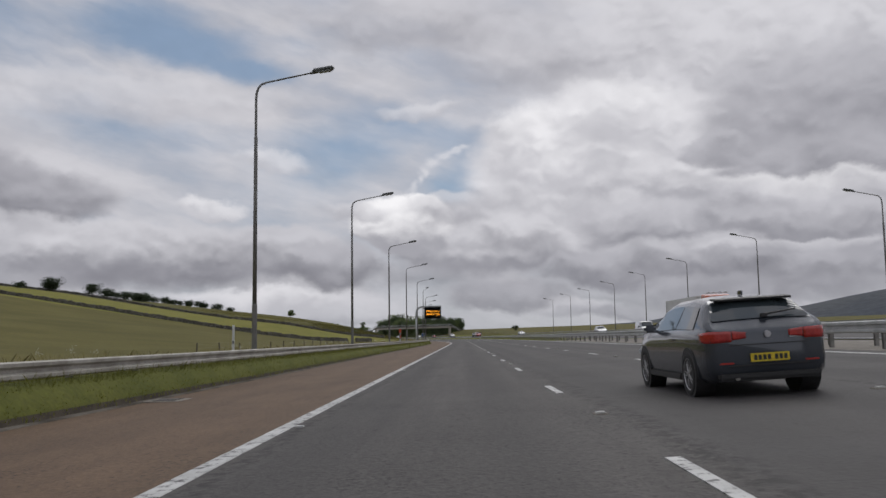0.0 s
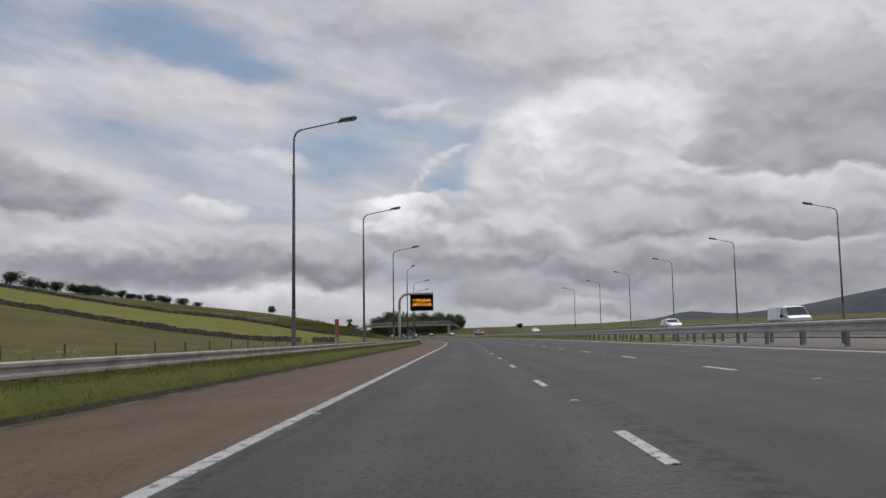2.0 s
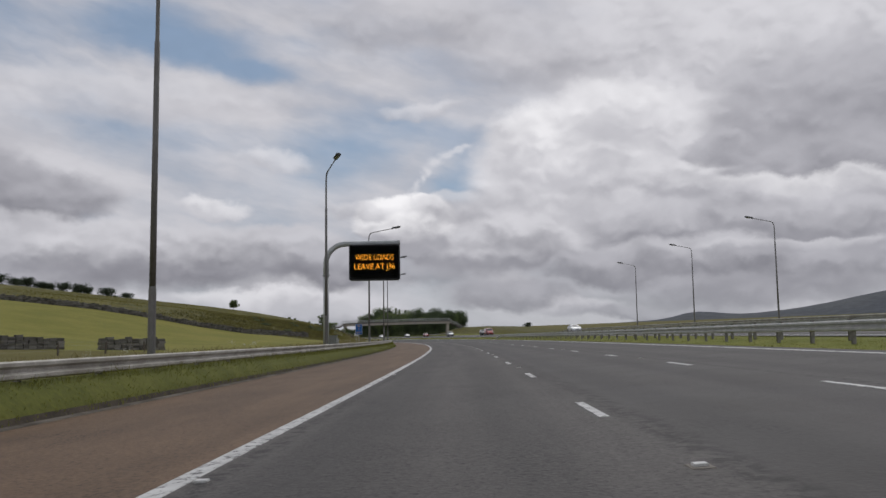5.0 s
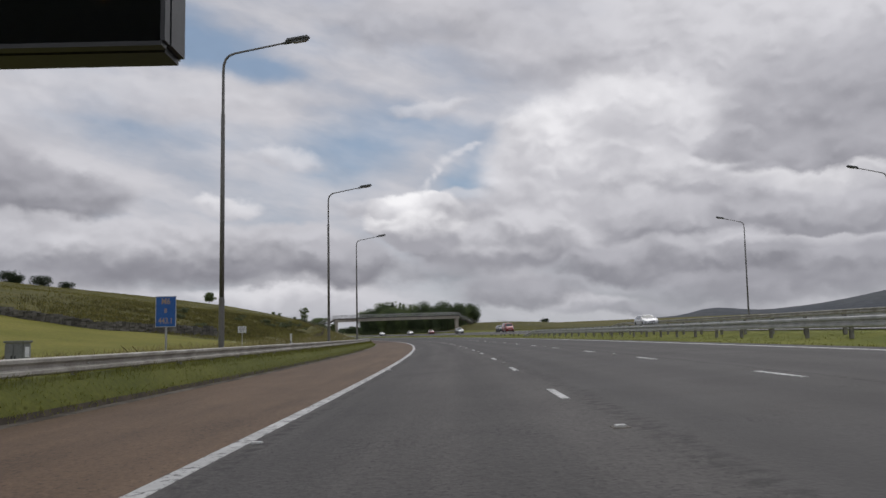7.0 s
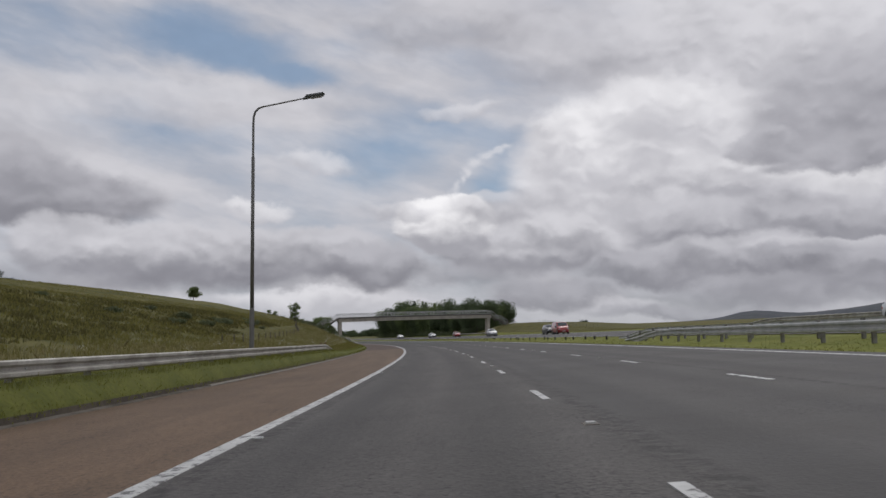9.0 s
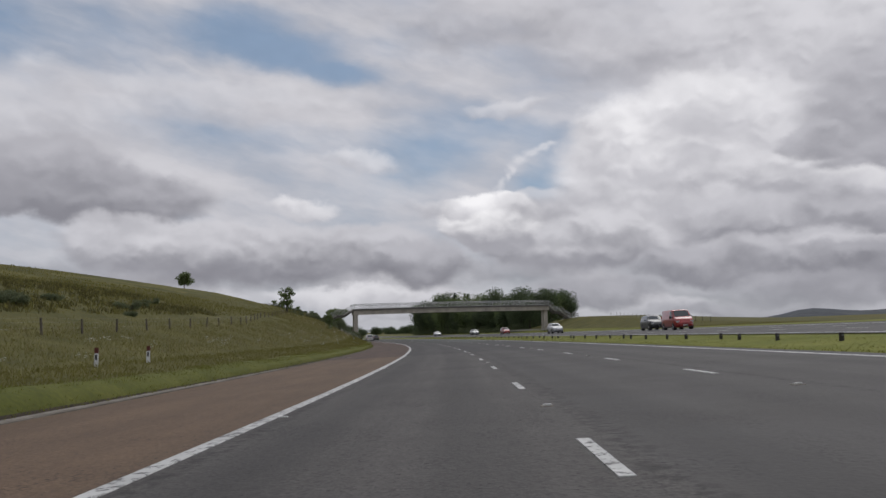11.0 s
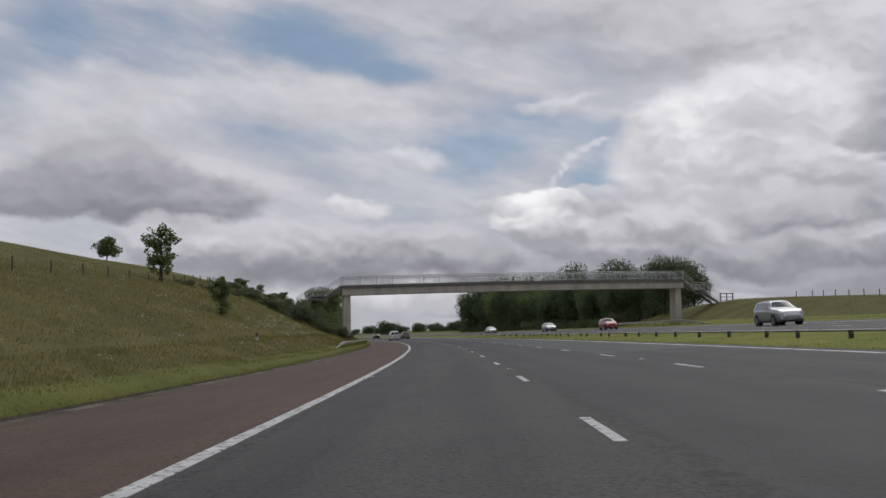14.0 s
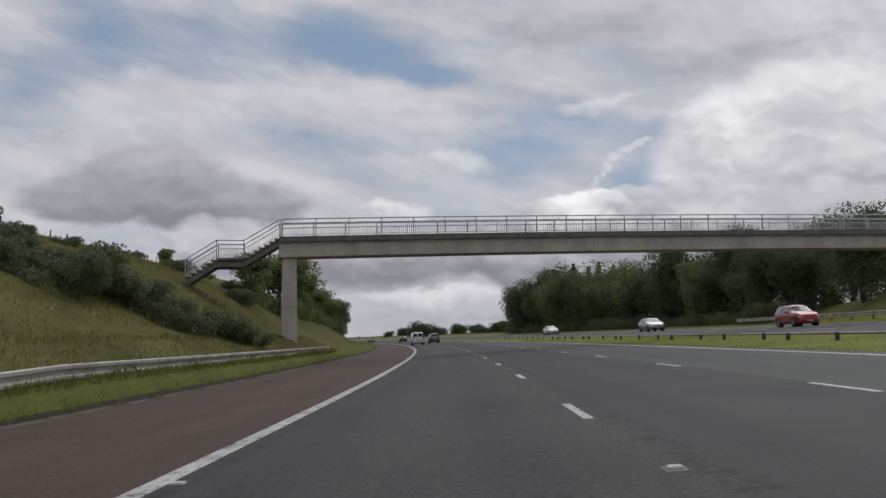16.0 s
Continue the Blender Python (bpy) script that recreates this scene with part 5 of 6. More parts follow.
def blades(name, label, boxes, height, width, material, seed, lean=0.35, thin=0.0):
    """Upright blades over stretches s0, s1, n0, n1, count."""
    r = np.random.default_rng(seed)
    quads = []
    for s0, s1, n0, n1, count in boxes:
        s, n = r.uniform(s0, s1, count), r.uniform(n0, n1, count)
        clump = tuft_field(r, s, n, 0.8) * 0.6 + tuft_field(r, s, n, 3.0) * 0.4
        keep = clump > thin
        if n1 - n0 > 8:
            out = (n - n0 if n0 < 0 else n1 - n) / (0.4 * (n1 - n0))
            keep &= r.random(count) < np.clip(out, 0, 1)
        s, n, clump = s[keep], n[keep], clump[keep]
        z = ground_sampler(s0, s1, n0, n1)(s, n) - 0.03 + SIDE_SLOPE * (n - 2.3)
        hd = np.interp(s, LS, LH)
        x = np.interp(s, LS, LX) + np.cos(hd) * n
        y = np.interp(s, LS, LY) + np.sin(hd) * n
        h = r.uniform(*height, len(s)) * (0.6 + 0.8 * clump)
        a = r.uniform(0, 2 * np.pi, len(s))
        w = r.uniform(*width, len(s))
        dx, dy = np.cos(a) * w, np.sin(a) * w
        lx, ly = r.normal(size=len(s)) * lean * h, r.normal(size=len(s)) * lean * h
        quads.append(np.stack([np.stack(c, 1) for c in ((x - dx, y - dy, z), (x + dx, y + dy, z), (x + lx * 0.4 + dx * 0.7, y + ly * 0.4 + dy * 0.7, z + h * 0.6), (x + lx, y + ly, z + h), (x + lx * 0.4 - dx * 0.7, y + ly * 0.4 - dy * 0.7, z + h * 0.6))], 1))
    v = np.concatenate(quads).reshape(-1, 3)
    k = len(v) // 5
    me = bpy.data.meshes.new(name)
    me.vertices.add(len(v))
    me.vertices.foreach_set("co", v.ravel())
    me.loops.add(5 * k)
    me.loops.foreach_set("vertex_index", np.arange(5 * k))
    me.polygons.add(k)
    me.polygons.foreach_set("loop_start", np.arange(0, 5 * k, 5))
    me.update(calc_edges=True)
    me.materials.append(material)
    return tagged(new(name, me), label, "grass", kind="stuff")


blades("verge_grass", "short bright green grass on the verge", [(4, 120, -7.4, -4.45, 55000), (120, 300, -7.4, -4.45, 65000), (300, 480, -5.9, -4.45, 40000), (480, 600, -7.6, -4.45, 8000), (4, 480, -4.62, -4.38, 13000)], (0.03, 0.085), (0.005, 0.013), BLADE, 1)
blades("rail_grass", "long green grass under the barrier", [(4, 300, -5.6, -4.7, 42000), (440, 474, -5.6, -4.7, 7000)], (0.05, 0.13), (0.005, 0.012), BLADE, 6)
blades("long_grass", "long green grass growing over the foot of the barrier", [(432, 476, -4.96, -4.74, 4000), (4, 300, -4.96, -4.84, 9000)], (0.08, 0.22), (0.004, 0.009), BLADE, 8)
blades("tall_grass", "tall dry seeding grass behind the barrier", [(20, 300, -12.5, -6.3, 40000)], (0.18, 0.5), (0.004, 0.01), BLADE_DRY, 2, thin=0.25)
blades("bank_grass", "tall rough olive grass on the bank", [(300, 480, -7.4, -5.5, 34000), (300, 400, -17, -7.2, 60000), (400, 480, -22, -7.2, 90000), (300, 480, -32, -17, 40000), (480, 560, -22, -7.4, 10000), (375, 485, 33, 46, 34000)], (0.05, 0.17), (0.005, 0.012), BLADE_MIX, 3)
blades("hill_scrub", "rough tufts of grass and bracken on the hillside", [(255, 310, -45, -9, 32000), (310, 400, -50, -17, 26000), (270, 420, -95, -45, 26000)], (0.12, 0.3), (0.02, 0.05), BLADE_MIX, 7, 0.4, thin=0.42)
blades("bracken", "dark patches of bracken and rushes on the hillside", [(262, 320, -42, -15, 30000), (320, 372, -36, -17, 16000)], (0.12, 0.34), (0.02, 0.05), BRACKEN, 11, 0.4, thin=0.5)
blades("dry_bank_grass", "straw-coloured seed heads on the bank", [(300, 400, -14, -7.8, 6000), (400, 480, -20, -7.8, 14000)], (0.25, 0.5), (0.003, 0.007), BLADE_DRY, 4, 0.2, thin=0.4)
blades("median_grass", "mown yellow-green grass in the central reserve", [(101, 300, 12.1, 16.8, 35000), (300, 520, 12.1, 16.8, 40000)], (0.03, 0.075), (0.006, 0.016), BLADE, 5)
verts, faces = [], []
r = np.random.default_rng(9)
for s0, s1, n0, n1, count in ((230, 330, -10, -6.5, 22), (300, 420, -11, -5.2, 50), (400, 470, -16, -7, 60), (418, 432, -9.5, -6.4, 46), (20, 200, -11, -6.5, 40)):
    for _ in range(count):
        s, n = r.uniform(s0, s1), r.uniform(n0, n1)
        z = ground_z(s, n) + r.uniform(0.25, 0.7)
        for _ in range(14):
            q = P(s + r.normal() * 0.1, n + r.normal() * 0.1, z + r.normal() * 0.05)
            k = len(verts)
            d = 0.02
            verts += [(q.x - d, q.y, q.z), (q.x, q.y - d, q.z + 0.01), (q.x + d, q.y, q.z), (q.x, q.y + d, q.z + 0.02)]
            faces.append((k, k + 1, k + 2, k + 3))
me = bpy.data.meshes.new("umbels")
me.from_pydata(verts, [], faces)
me.materials.append(PETAL)
tagged(new("wild_flowers", me), "small white wild flower heads in the grass", "flowers", kind="stuff")

# ---- far fells ----
def fell(name, az0, az1, far, crest, label, seed):
    """A long hill at a distance; crest gives its height in degrees by bearing."""
    bm = bmesh.new()
    k, last = 70, None
    for i in range(k + 1):
        a = az0 + (az1 - az0) * i / k
        top = math.tan(radians(max(0.02, crest(a) + 0.027 * (a + 6.0)))) * far + 1.0
        row = []
        for j, f in enumerate((0, 0.15, 0.32, 0.5, 0.7, 0.86, 0.95, 1.0, 0.8)):
            d = far * (0.72 + 0.28 * j / 7)
            z = -8 + (top + 8) * (f if j < 7 else 1.0 if j == 7 else 0.7)
            z += 0.06 * top * noise.noise((a * 0.7, j * 0.6, seed)) * (1 if 0 < j < 7 else 0.3)
            row.append(bm.verts.new((math.sin(radians(a)) * d, math.cos(radians(a)) * d, z)))
        if last:
            for p in range(len(row) - 1):
                bm.faces.new((last[p], row[p], row[p + 1], last[p + 1])).smooth = True
        last = row
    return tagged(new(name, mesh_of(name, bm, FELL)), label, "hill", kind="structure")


fell("backdrop_fell", 4, 60, 2900, lambda a: cubic([4, 9, 12, 14.2, 17, 19, 20.5, 23, 26, 34, 45, 60], [0.12, 0.33, 0.42, 0.8, 0.55, 0.65, 0.8, 1.2, 1.65, 2.3, 1.6, 0.8], a), "dark heather-covered fells in the distance, with haze in their colour", 3)
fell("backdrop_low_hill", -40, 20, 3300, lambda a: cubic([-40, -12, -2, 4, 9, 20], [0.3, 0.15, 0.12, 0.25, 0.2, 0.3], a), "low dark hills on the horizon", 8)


# ---- vehicles ----
def car_paint(name, c, metal=0.35, rough=0.3):
    return surface(name, c, tuple(v * 0.85 for v in c), 1.5, rough, metal, coat=0.8, grain=0.05, fine=60)


CAR_GLASS = tinted_glass("car_glass", (0.035, 0.045, 0.05))
TAIL_RED = surface("tail_lamp_red", (0.45, 0.03, 0.022), (0.34, 0.02, 0.016), 9, 0.2, coat=0.8)
LENS = tinted_glass("headlamp_lens", (0.5, 0.52, 0.54), 0.1)
ALLOY = surface("alloy_rim", (0.5, 0.5, 0.51), (0.38, 0.38, 0.39), 10, 0.35, 0.8)
TRIM = surface("black_trim", (0.022, 0.022, 0.023), (0.03, 0.03, 0.03), 10, 0.6)
PLATE_YELLOW = surface("plate_yellow", (0.72, 0.55, 0.03), (0.66, 0.5, 0.03), 12, 0.4)
PLATE_WHITE = surface("plate_white", (0.7, 0.7, 0.68), (0.62, 0.62, 0.6), 12, 0.4)

# outlines by share of the length from the tail: height of the middle line, of the window sill, half width
SHAPES = {
    "hatch": dict(long=4.33, wide=0.885, top=[(0, 0.93), (0.012, 0.97), (0.03, 1.03), (0.118, 1.35), (0.15, 1.39), (0.3, 1.44), (0.48, 1.43), (0.575, 1.37), (0.70, 1.02), (0.72, 0.995), (0.86, 0.9), (0.96, 0.76), (1, 0.6)],
                  sill=[(0, 0.93), (0.35, 0.95), (0.65, 0.93), (0.72, 0.92), (0.86, 0.83), (1, 0.55)], back=(0.036, 0.112), front=(0.585, 0.695), sides=((0.13, 0.33), (0.34, 0.64)), axles=(0.18, 0.80), wheel=0.325),
    "suv": dict(long=4.4, wide=0.9, top=[(0, 1.05), (0.015, 1.1), (0.06, 1.5), (0.1, 1.6), (0.3, 1.65), (0.5, 1.63), (0.58, 1.55), (0.70, 1.15), (0.73, 1.1), (0.9, 1.02), (0.97, 0.85), (1, 0.65)],
                sill=[(0, 1.02), (0.35, 1.04), (0.7, 1.0), (0.9, 0.93), (1, 0.6)], back=(0.02, 0.06), front=(0.59, 0.695), sides=((0.1, 0.34), (0.355, 0.63)), axles=(0.19, 0.8), wheel=0.35),
    "saloon": dict(long=4.7, wide=0.9, top=[(0, 0.9), (0.02, 0.98), (0.13, 1.03), (0.16, 1.07), (0.28, 1.38), (0.34, 1.42), (0.48, 1.42), (0.56, 1.36), (0.70, 1.0), (0.72, 0.97), (0.9, 0.87), (0.97, 0.74), (1, 0.58)],
                   sill=[(0, 0.85), (0.35, 0.93), (0.7, 0.91), (0.9, 0.8), (1, 0.52)], back=(0.165, 0.275), front=(0.575, 0.695), sides=((0.24, 0.40), (0.415, 0.63)), axles=(0.2, 0.81), wheel=0.325),
    "van": dict(long=4.9, wide=0.95, top=[(0, 1.82), (0.01, 1.88), (0.05, 1.95), (0.5, 1.97), (0.68, 1.93), (0.72, 1.88), (0.855, 1.22), (0.87, 1.18), (0.95, 1.02), (1, 0.7)],
                sill=[(0, 1.1), (0.6, 1.12), (0.8, 1.1), (0.87, 1.05), (1, 0.62)], back=None, front=(0.73, 0.85), sides=((0.62, 0.78),), axles=(0.2, 0.81), wheel=0.33),
}


def vehicle(at, shape, paint_mat, label, category, plate=PLATE_YELLOW, lights=True, white_roof=False, name="car"):
    q = SHAPES[shape]
    L, M = q["long"], q["wide"]
    car = thing(name, at, label, category)

    def lerp(rows, u):
        return float(np.interp(u, [r[0] for r in rows], [r[1] for r in rows]))

    def width(u):
        return M * lerp([(0, 0.88), (0.02, 0.93), (0.07, 0.975), (0.2, 1), (0.75, 1), (0.88, 0.97), (0.95, 0.88), (0.985, 0.76), (1, 0.66)], u)

    def ring(u):
        """Half a section from the floor's middle to the roof's: x, z."""
        t, b, m = lerp(q["top"], u), lerp(q["sill"], u), width(u)
        b = min(b, t - 0.02)
        h = t - b
        lean = 0.16 if shape == "van" else 0.52 if shape == "hatch" else 0.42
        roof = max(0.3, m * 0.96 - lean * h * (1.0 if h > 0.2 else 0.6))
        low = 0.2 + 0.1 * max(0, (u - 0.93) / 0.07) + 0.12 * max(0, (0.05 - u) / 0.05)
        return [(0, low), (m * 0.86, low), (m * 0.97, low + 0.08), (m * 1.0, 0.5), (m * 0.995, b - 0.16), (m * 0.985, b - 0.05), (m * 0.955, b), (roof + 0.03, t - 0.09 * min(1, h / 0.3)), (roof - 0.06, t - 0.03 * min(1, h / 0.3)), (roof * 0.5, t), (0, t + 0.006)]

    us = sorted(set([0, 0.006, 0.02, 0.04] + [r[0] for r in q["top"]] + [i / 26 for i in range(27)]))
    bm = bmesh.new()
    last = first_ring = None
    for u in us:
        half = ring(u)
        y = (u - 0.5) * L
        full = [(x, z) for x, z in half] + [(-x, z) for x, z in half[-2:0:-1]]
        now = [bm.verts.new((x, y, z)) for x, z in full]
        first_ring = first_ring or now
        if last:
            for i in range(len(now)):
                j = (i + 1) % len(now)
                bm.faces.new((last[i], last[j], now[j], now[i]))
        last = now
    for r, sgn in ((first_ring, -1), (last, 1)):
        c = sum((v.co for v in r), Vector()) / len(r)
        prev = r
        for f, d in ((0.9, 0.025), (0.7, 0.045)):
            inner = [bm.verts.new(c + (v.co - c) * f + Vector((0, sgn * d, 0))) for v in r]
            for i in range(len(r)):
                j = (i + 1) % len(r)
                bm.faces.new((prev[i], prev[j], inner[j], inner[i]) if sgn > 0 else (prev[j], prev[i], inner[i], inner[j]))
            prev = inner
        bm.faces.new(prev if sgn > 0 else prev[::-1])
    bmesh.ops.recalc_face_normals(bm, faces=bm.faces)
    body = part("body", bm, paint_mat, car, smooth=True)

    def skin(u, v, side, off=0.012):
        """A place on the window band: v 0 at the sill, 1 at the roof."""
        r = ring(u)
        (x0, z0), (x1, z1) = r[6], r[7]
        return ((x0 + (x1 - x0) * v + off) * side, (u - 0.5) * L, z0 + (z1 - z0) * v)

    def sheet(fn, ku, kv, flip=False):
        bm = bmesh.new()
        g = [[bm.verts.new(fn(i / ku, j / kv)) for j in range(kv + 1)] for i in range(ku + 1)]
        for i in range(ku):
            for j in range(kv):
                f = (g[i][j], g[i + 1][j], g[i + 1][j + 1], g[i][j + 1])
                bm.faces.new(f[::-1] if flip else f)
        return bm

    for side in (1, -1):
        for k, (a, b) in enumerate(q["sides"]):
            front_one = k == len(q["sides"]) - 1

            def fn(i, j, a=a, b=b, front_one=front_one, side=side):
                v = 0.07 + 0.86 * j
                end = b - (0.075 * v if front_one and shape != "van" else 0.07 * v if front_one else 0)
                start = a + (0.035 * v if k == 0 and shape != "van" else 0)
                return skin(start + (end - start) * i, v, side)
            part("side_window", sheet(fn, 6, 3, side < 0), CAR_GLASS, car, "tinted side window")

    def cross(u, f, off):
        r = ring(u)
        xs = [p[0] for p in r[7:]][::-1]
        zs = [p[1] for p in r[7:]][::-1]
        x = f * (r[7][0] - 0.015)
        return (x, (u - 0.5) * L, float(np.interp(abs(x), xs, zs)) + off)

    def corner_patch(start, end, h0, h1, zc, side):
        """A raised lens round the rear corner: start and end as shares of the half width, or end as a share of the length down the side."""
        bm = bmesh.new()
        ku, kv = 9, 4
        wraps = end < 0.3
        grids = []
        for off in (0.022, -0.02):
            g = []
            for i in range(ku + 1):
                u = i / ku
                h = h0 + (h1 - h0) * u
                if wraps and u > 0.6:
                    d = (u - 0.6) / 0.4 * end
                    x, y = width(d) * 0.99 + off, (d - 0.5) * L
                    h *= 1 - 0.35 * (u - 0.6) / 0.4
                else:
                    f = start + ((0.97 if wraps else end) - start) * (u / 0.6 if wraps else u)
                    x = width(0) * f
                    y = -L / 2 - 0.045 * min(1.0, max(0.0, (1.0 - f) / 0.3)) - off
                g.append([bm.verts.new((side * x, y, zc - h + 2 * h * j / kv)) for j in range(kv + 1)])
            grids.append(g)
        for n, g in enumerate(grids):
            for i in range(ku):
                for j in range(kv):
                    bm.faces.new((g[i][j], g[i + 1][j], g[i + 1][j + 1], g[i][j + 1]))
        a, b = grids
        for i in range(ku):
            for j in (0, kv):
                bm.faces.new((a[i][j], a[i + 1][j], b[i + 1][j], b[i][j]))
        for j in range(kv):
            for i in (0, ku):
                bm.faces.new((a[i][j], a[i][j + 1], b[i][j + 1], b[i][j]))
        bmesh.ops.recalc_face_normals(bm, faces=bm.faces)
        return bm

    a, b = q["front"]
    part("windscreen", sheet(lambda i, j: cross(a + (b - a) * i, 2 * j - 1, 0.016), 6, 8, True), CAR_GLASS, car, "tinted windscreen")
    y0 = -L / 2
    if q["back"]:
        c, d = q["back"]
        rear = part("rear_window", sheet(lambda i, j: cross(c + (d - c) * i, (2 * j - 1) * (0.86 + 0.08 * i), 0.018), 6, 8, True), CAR_GLASS, car, "dark rear window")
        if shape in ("hatch", "suv"):
            z1 = lerp(q["top"], d)
            bm = bmesh.new()
            block(bm, (0, (d - 0.5) * L - 0.02, z1 + 0.03), (2 * M * 0.64, 0.2, 0.03), Matrix.Rotation(radians(8), 4, "X"), 0.014)
            part("spoiler", bm, TRIM if shape == "hatch" else paint_mat, car)
            bm = bmesh.new()
            za = lerp(q["top"], c + 0.01)
            rod(bm, (0.05, (c - 0.5) * L - 0.0, za + 0.03), (0.52, (c - 0.5) * L + 0.04, za + 0.085), 0.017, 0.01, 6)
            block(bm, (0.05, (c - 0.5) * L - 0.01, za + 0.02), (0.09, 0.07, 0.05), None, 0.01)
            part("rear_wiper", bm, TRIM, rear)
    else:
        for side in (-1, 1):
            bm = bmesh.new()
            block(bm, (side * 0.40, y0 - 0.043, 1.5), (0.66, 0.012, 0.5), None, 0.02)
            part("rear_window", bm, CAR_GLASS, car, "dark rear door window")
        bm = bmesh.new()
        block(bm, (0, y0 - 0.046, 1.15), (0.02, 0.012, 1.4))
        part("door_gap", bm, TRIM, car)
    tz = 0.84 if shape in ("hatch", "saloon") else 0.95
    if shape == "van":
        tz = 1.15
    for side in (-1, 1):
        if shape == "van":
            bm = bmesh.new()
            block(bm, (side * (M * 0.84), y0 - 0.02, tz - 0.1), (0.11, 0.06, 0.62), None, 0.02)
            part("tail_lamp", bm, TAIL_RED, car, "red tail lamp")
        else:
            lamp = part("tail_lamp", corner_patch(0.64, 0.05, 0.07, 0.088, tz, side), TAIL_RED, car, "red tail lamp", True)
            part("inner_lamp", corner_patch(0.38, 0.62, 0.04, 0.062, tz + 0.01, side), TAIL_RED, lamp, "", True)
            bm = bmesh.new()
            block(bm, (side * (M * 0.66), y0 - 0.052, 0.475), (0.2, 0.02, 0.024), None, 0.008)
            part("reflector", bm, TAIL_RED, car)
        bm = bmesh.new()
        hx, hy, hz = side * M * 0.72, L / 2 - 0.14, lerp(q["top"], 0.97) - 0.12
        block(bm, (hx, hy, hz), (0.36, 0.22, 0.15), Matrix.Rotation(radians(14 * side), 4, "Z"), 0.04)
        lens = part("headlamp", bm, LENS, car, "clear headlamp")
        if lights:
            bm = bmesh.new()
            block(bm, (hx, hy + 0.115, hz), (0.14, 0.03, 0.08), None, 0.02)
            part("bulb", bm, HEADLAMP, lens, "lit headlamp")
        bm = bmesh.new()
        mu = q["sides"][-1][1] - 0.045
        mx, my, mz = skin(mu, 0.1, side)
        block(bm, (mx + side * 0.13, my, mz + 0.04), (0.2, 0.12, 0.13 if shape != "van" else 0.25), None, 0.04)
        block(bm, (mx + side * 0.02, my, mz - 0.01), (0.1, 0.06, 0.04))
        part("mirror", bm, paint_mat if shape != "van" else TRIM, car, smooth=False)
        bm = bmesh.new()
        for u in (0.36, ) if shape == "hatch" else (0.3, 0.52):
            hx2, hy2, hz2 = width(u) + 0.006, (u - 0.5) * L, lerp(q["sill"], u) - 0.13
            block(bm, (side * hx2, hy2, hz2), (0.025, 0.2, 0.035), None, 0.01)
        part("door_handle", bm, paint_mat, car)
        bm = bmesh.new()
        block(bm, (side * (M * 0.985), 0, 0.27), (0.05, L * 0.44, 0.1), None, 0.02)
        part("sill_trim", bm, TRIM, car)
    # bumpers, plates, badge
    bm = bmesh.new()
    block(bm, (0, y0 + 0.0, 0.30), (2 * M * 0.8, 0.1, 0.13), None, 0.04)
    part("rear_bumper", bm, TRIM, car, "black lower bumper")
    bm = bmesh.new()
    pz = 0.54 if shape != "van" else 0.72
    block(bm, (0, y0 - 0.082, pz), (0.53, 0.012, 0.115), None, 0.004)
    pl = part("number_plate", bm, plate, car, "yellow rear plate" if plate == PLATE_YELLOW else "white plate")
    bm = bmesh.new()
    block(bm, (0, 0, 0), (0.045, 0.004, 0.07))
    bar = mesh_of("plate_bar", bm, TRIM)
    for x in [-0.20 + 0.062 * i for i in range(4)] + [0.085 + 0.062 * i for i in range(3)]:
        piece("plate_bar", bar, pl, Matrix.Translation((x, y0 - 0.0895, pz)))
    bm = bmesh.new()
    block(bm, (0, L / 2 + 0.035, 0.42), (0.5, 0.02, 0.11))
    part("front_plate", bm, PLATE_WHITE, car, "white front plate")
    bm = bmesh.new()
    block(bm, (0, L / 2 + 0.02, 0.58), (0.75, 0.05, 0.12), None, 0.03)
    block(bm, (0, L / 2 + 0.02, 0.3), (1.2, 0.05, 0.1), None, 0.03)
    part("grille", bm, TRIM, car, "black grille")
    if shape != "van":
        bm = bmesh.new()
        rod(bm, (0, y0 - 0.075, tz + 0.01), (0, y0 - 0.04, tz + 0.01), 0.045, 0.045, 20)
        bmk = part("badge", bm, ALLOY, car, "round silver badge")
        bm = bmesh.new()
        block(bm, (0.38, y0 - 0.05, tz - 0.04), (0.16, 0.02, 0.025))
        part("model_badge", bm, ALLOY, car)
        bm = bmesh.new()
        block(bm, (0, y0 - 0.055, 0.44), (2 * M * 0.62, 0.02, 0.022), None, 0.006)
        part("bumper_strip", bm, TRIM, car, "thin dark bumper strip")
        bm = bmesh.new()
        block(bm, (0, y0 - 0.05, 0.72), (2 * M * 0.6, 0.012, 0.012))
        part("boot_gap", bm, TRIM, car)
        bm = bmesh.new()
        rod(bm, (-0.45, y0 - 0.045, 0.27), (-0.45, y0 + 0.15, 0.27), 0.032, 0.032, 12)
        part("exhaust", bm, POST_STEEL, car)
        bm = bmesh.new()
        block(bm, (0, (0.2 - 0.5) * L, lerp(q["top"], 0.2) + 0.045), (0.03, 0.17, 0.08), None, 0.012)
        part("aerial", bm, paint_mat, car)
    # wheels
    R = q["wheel"]
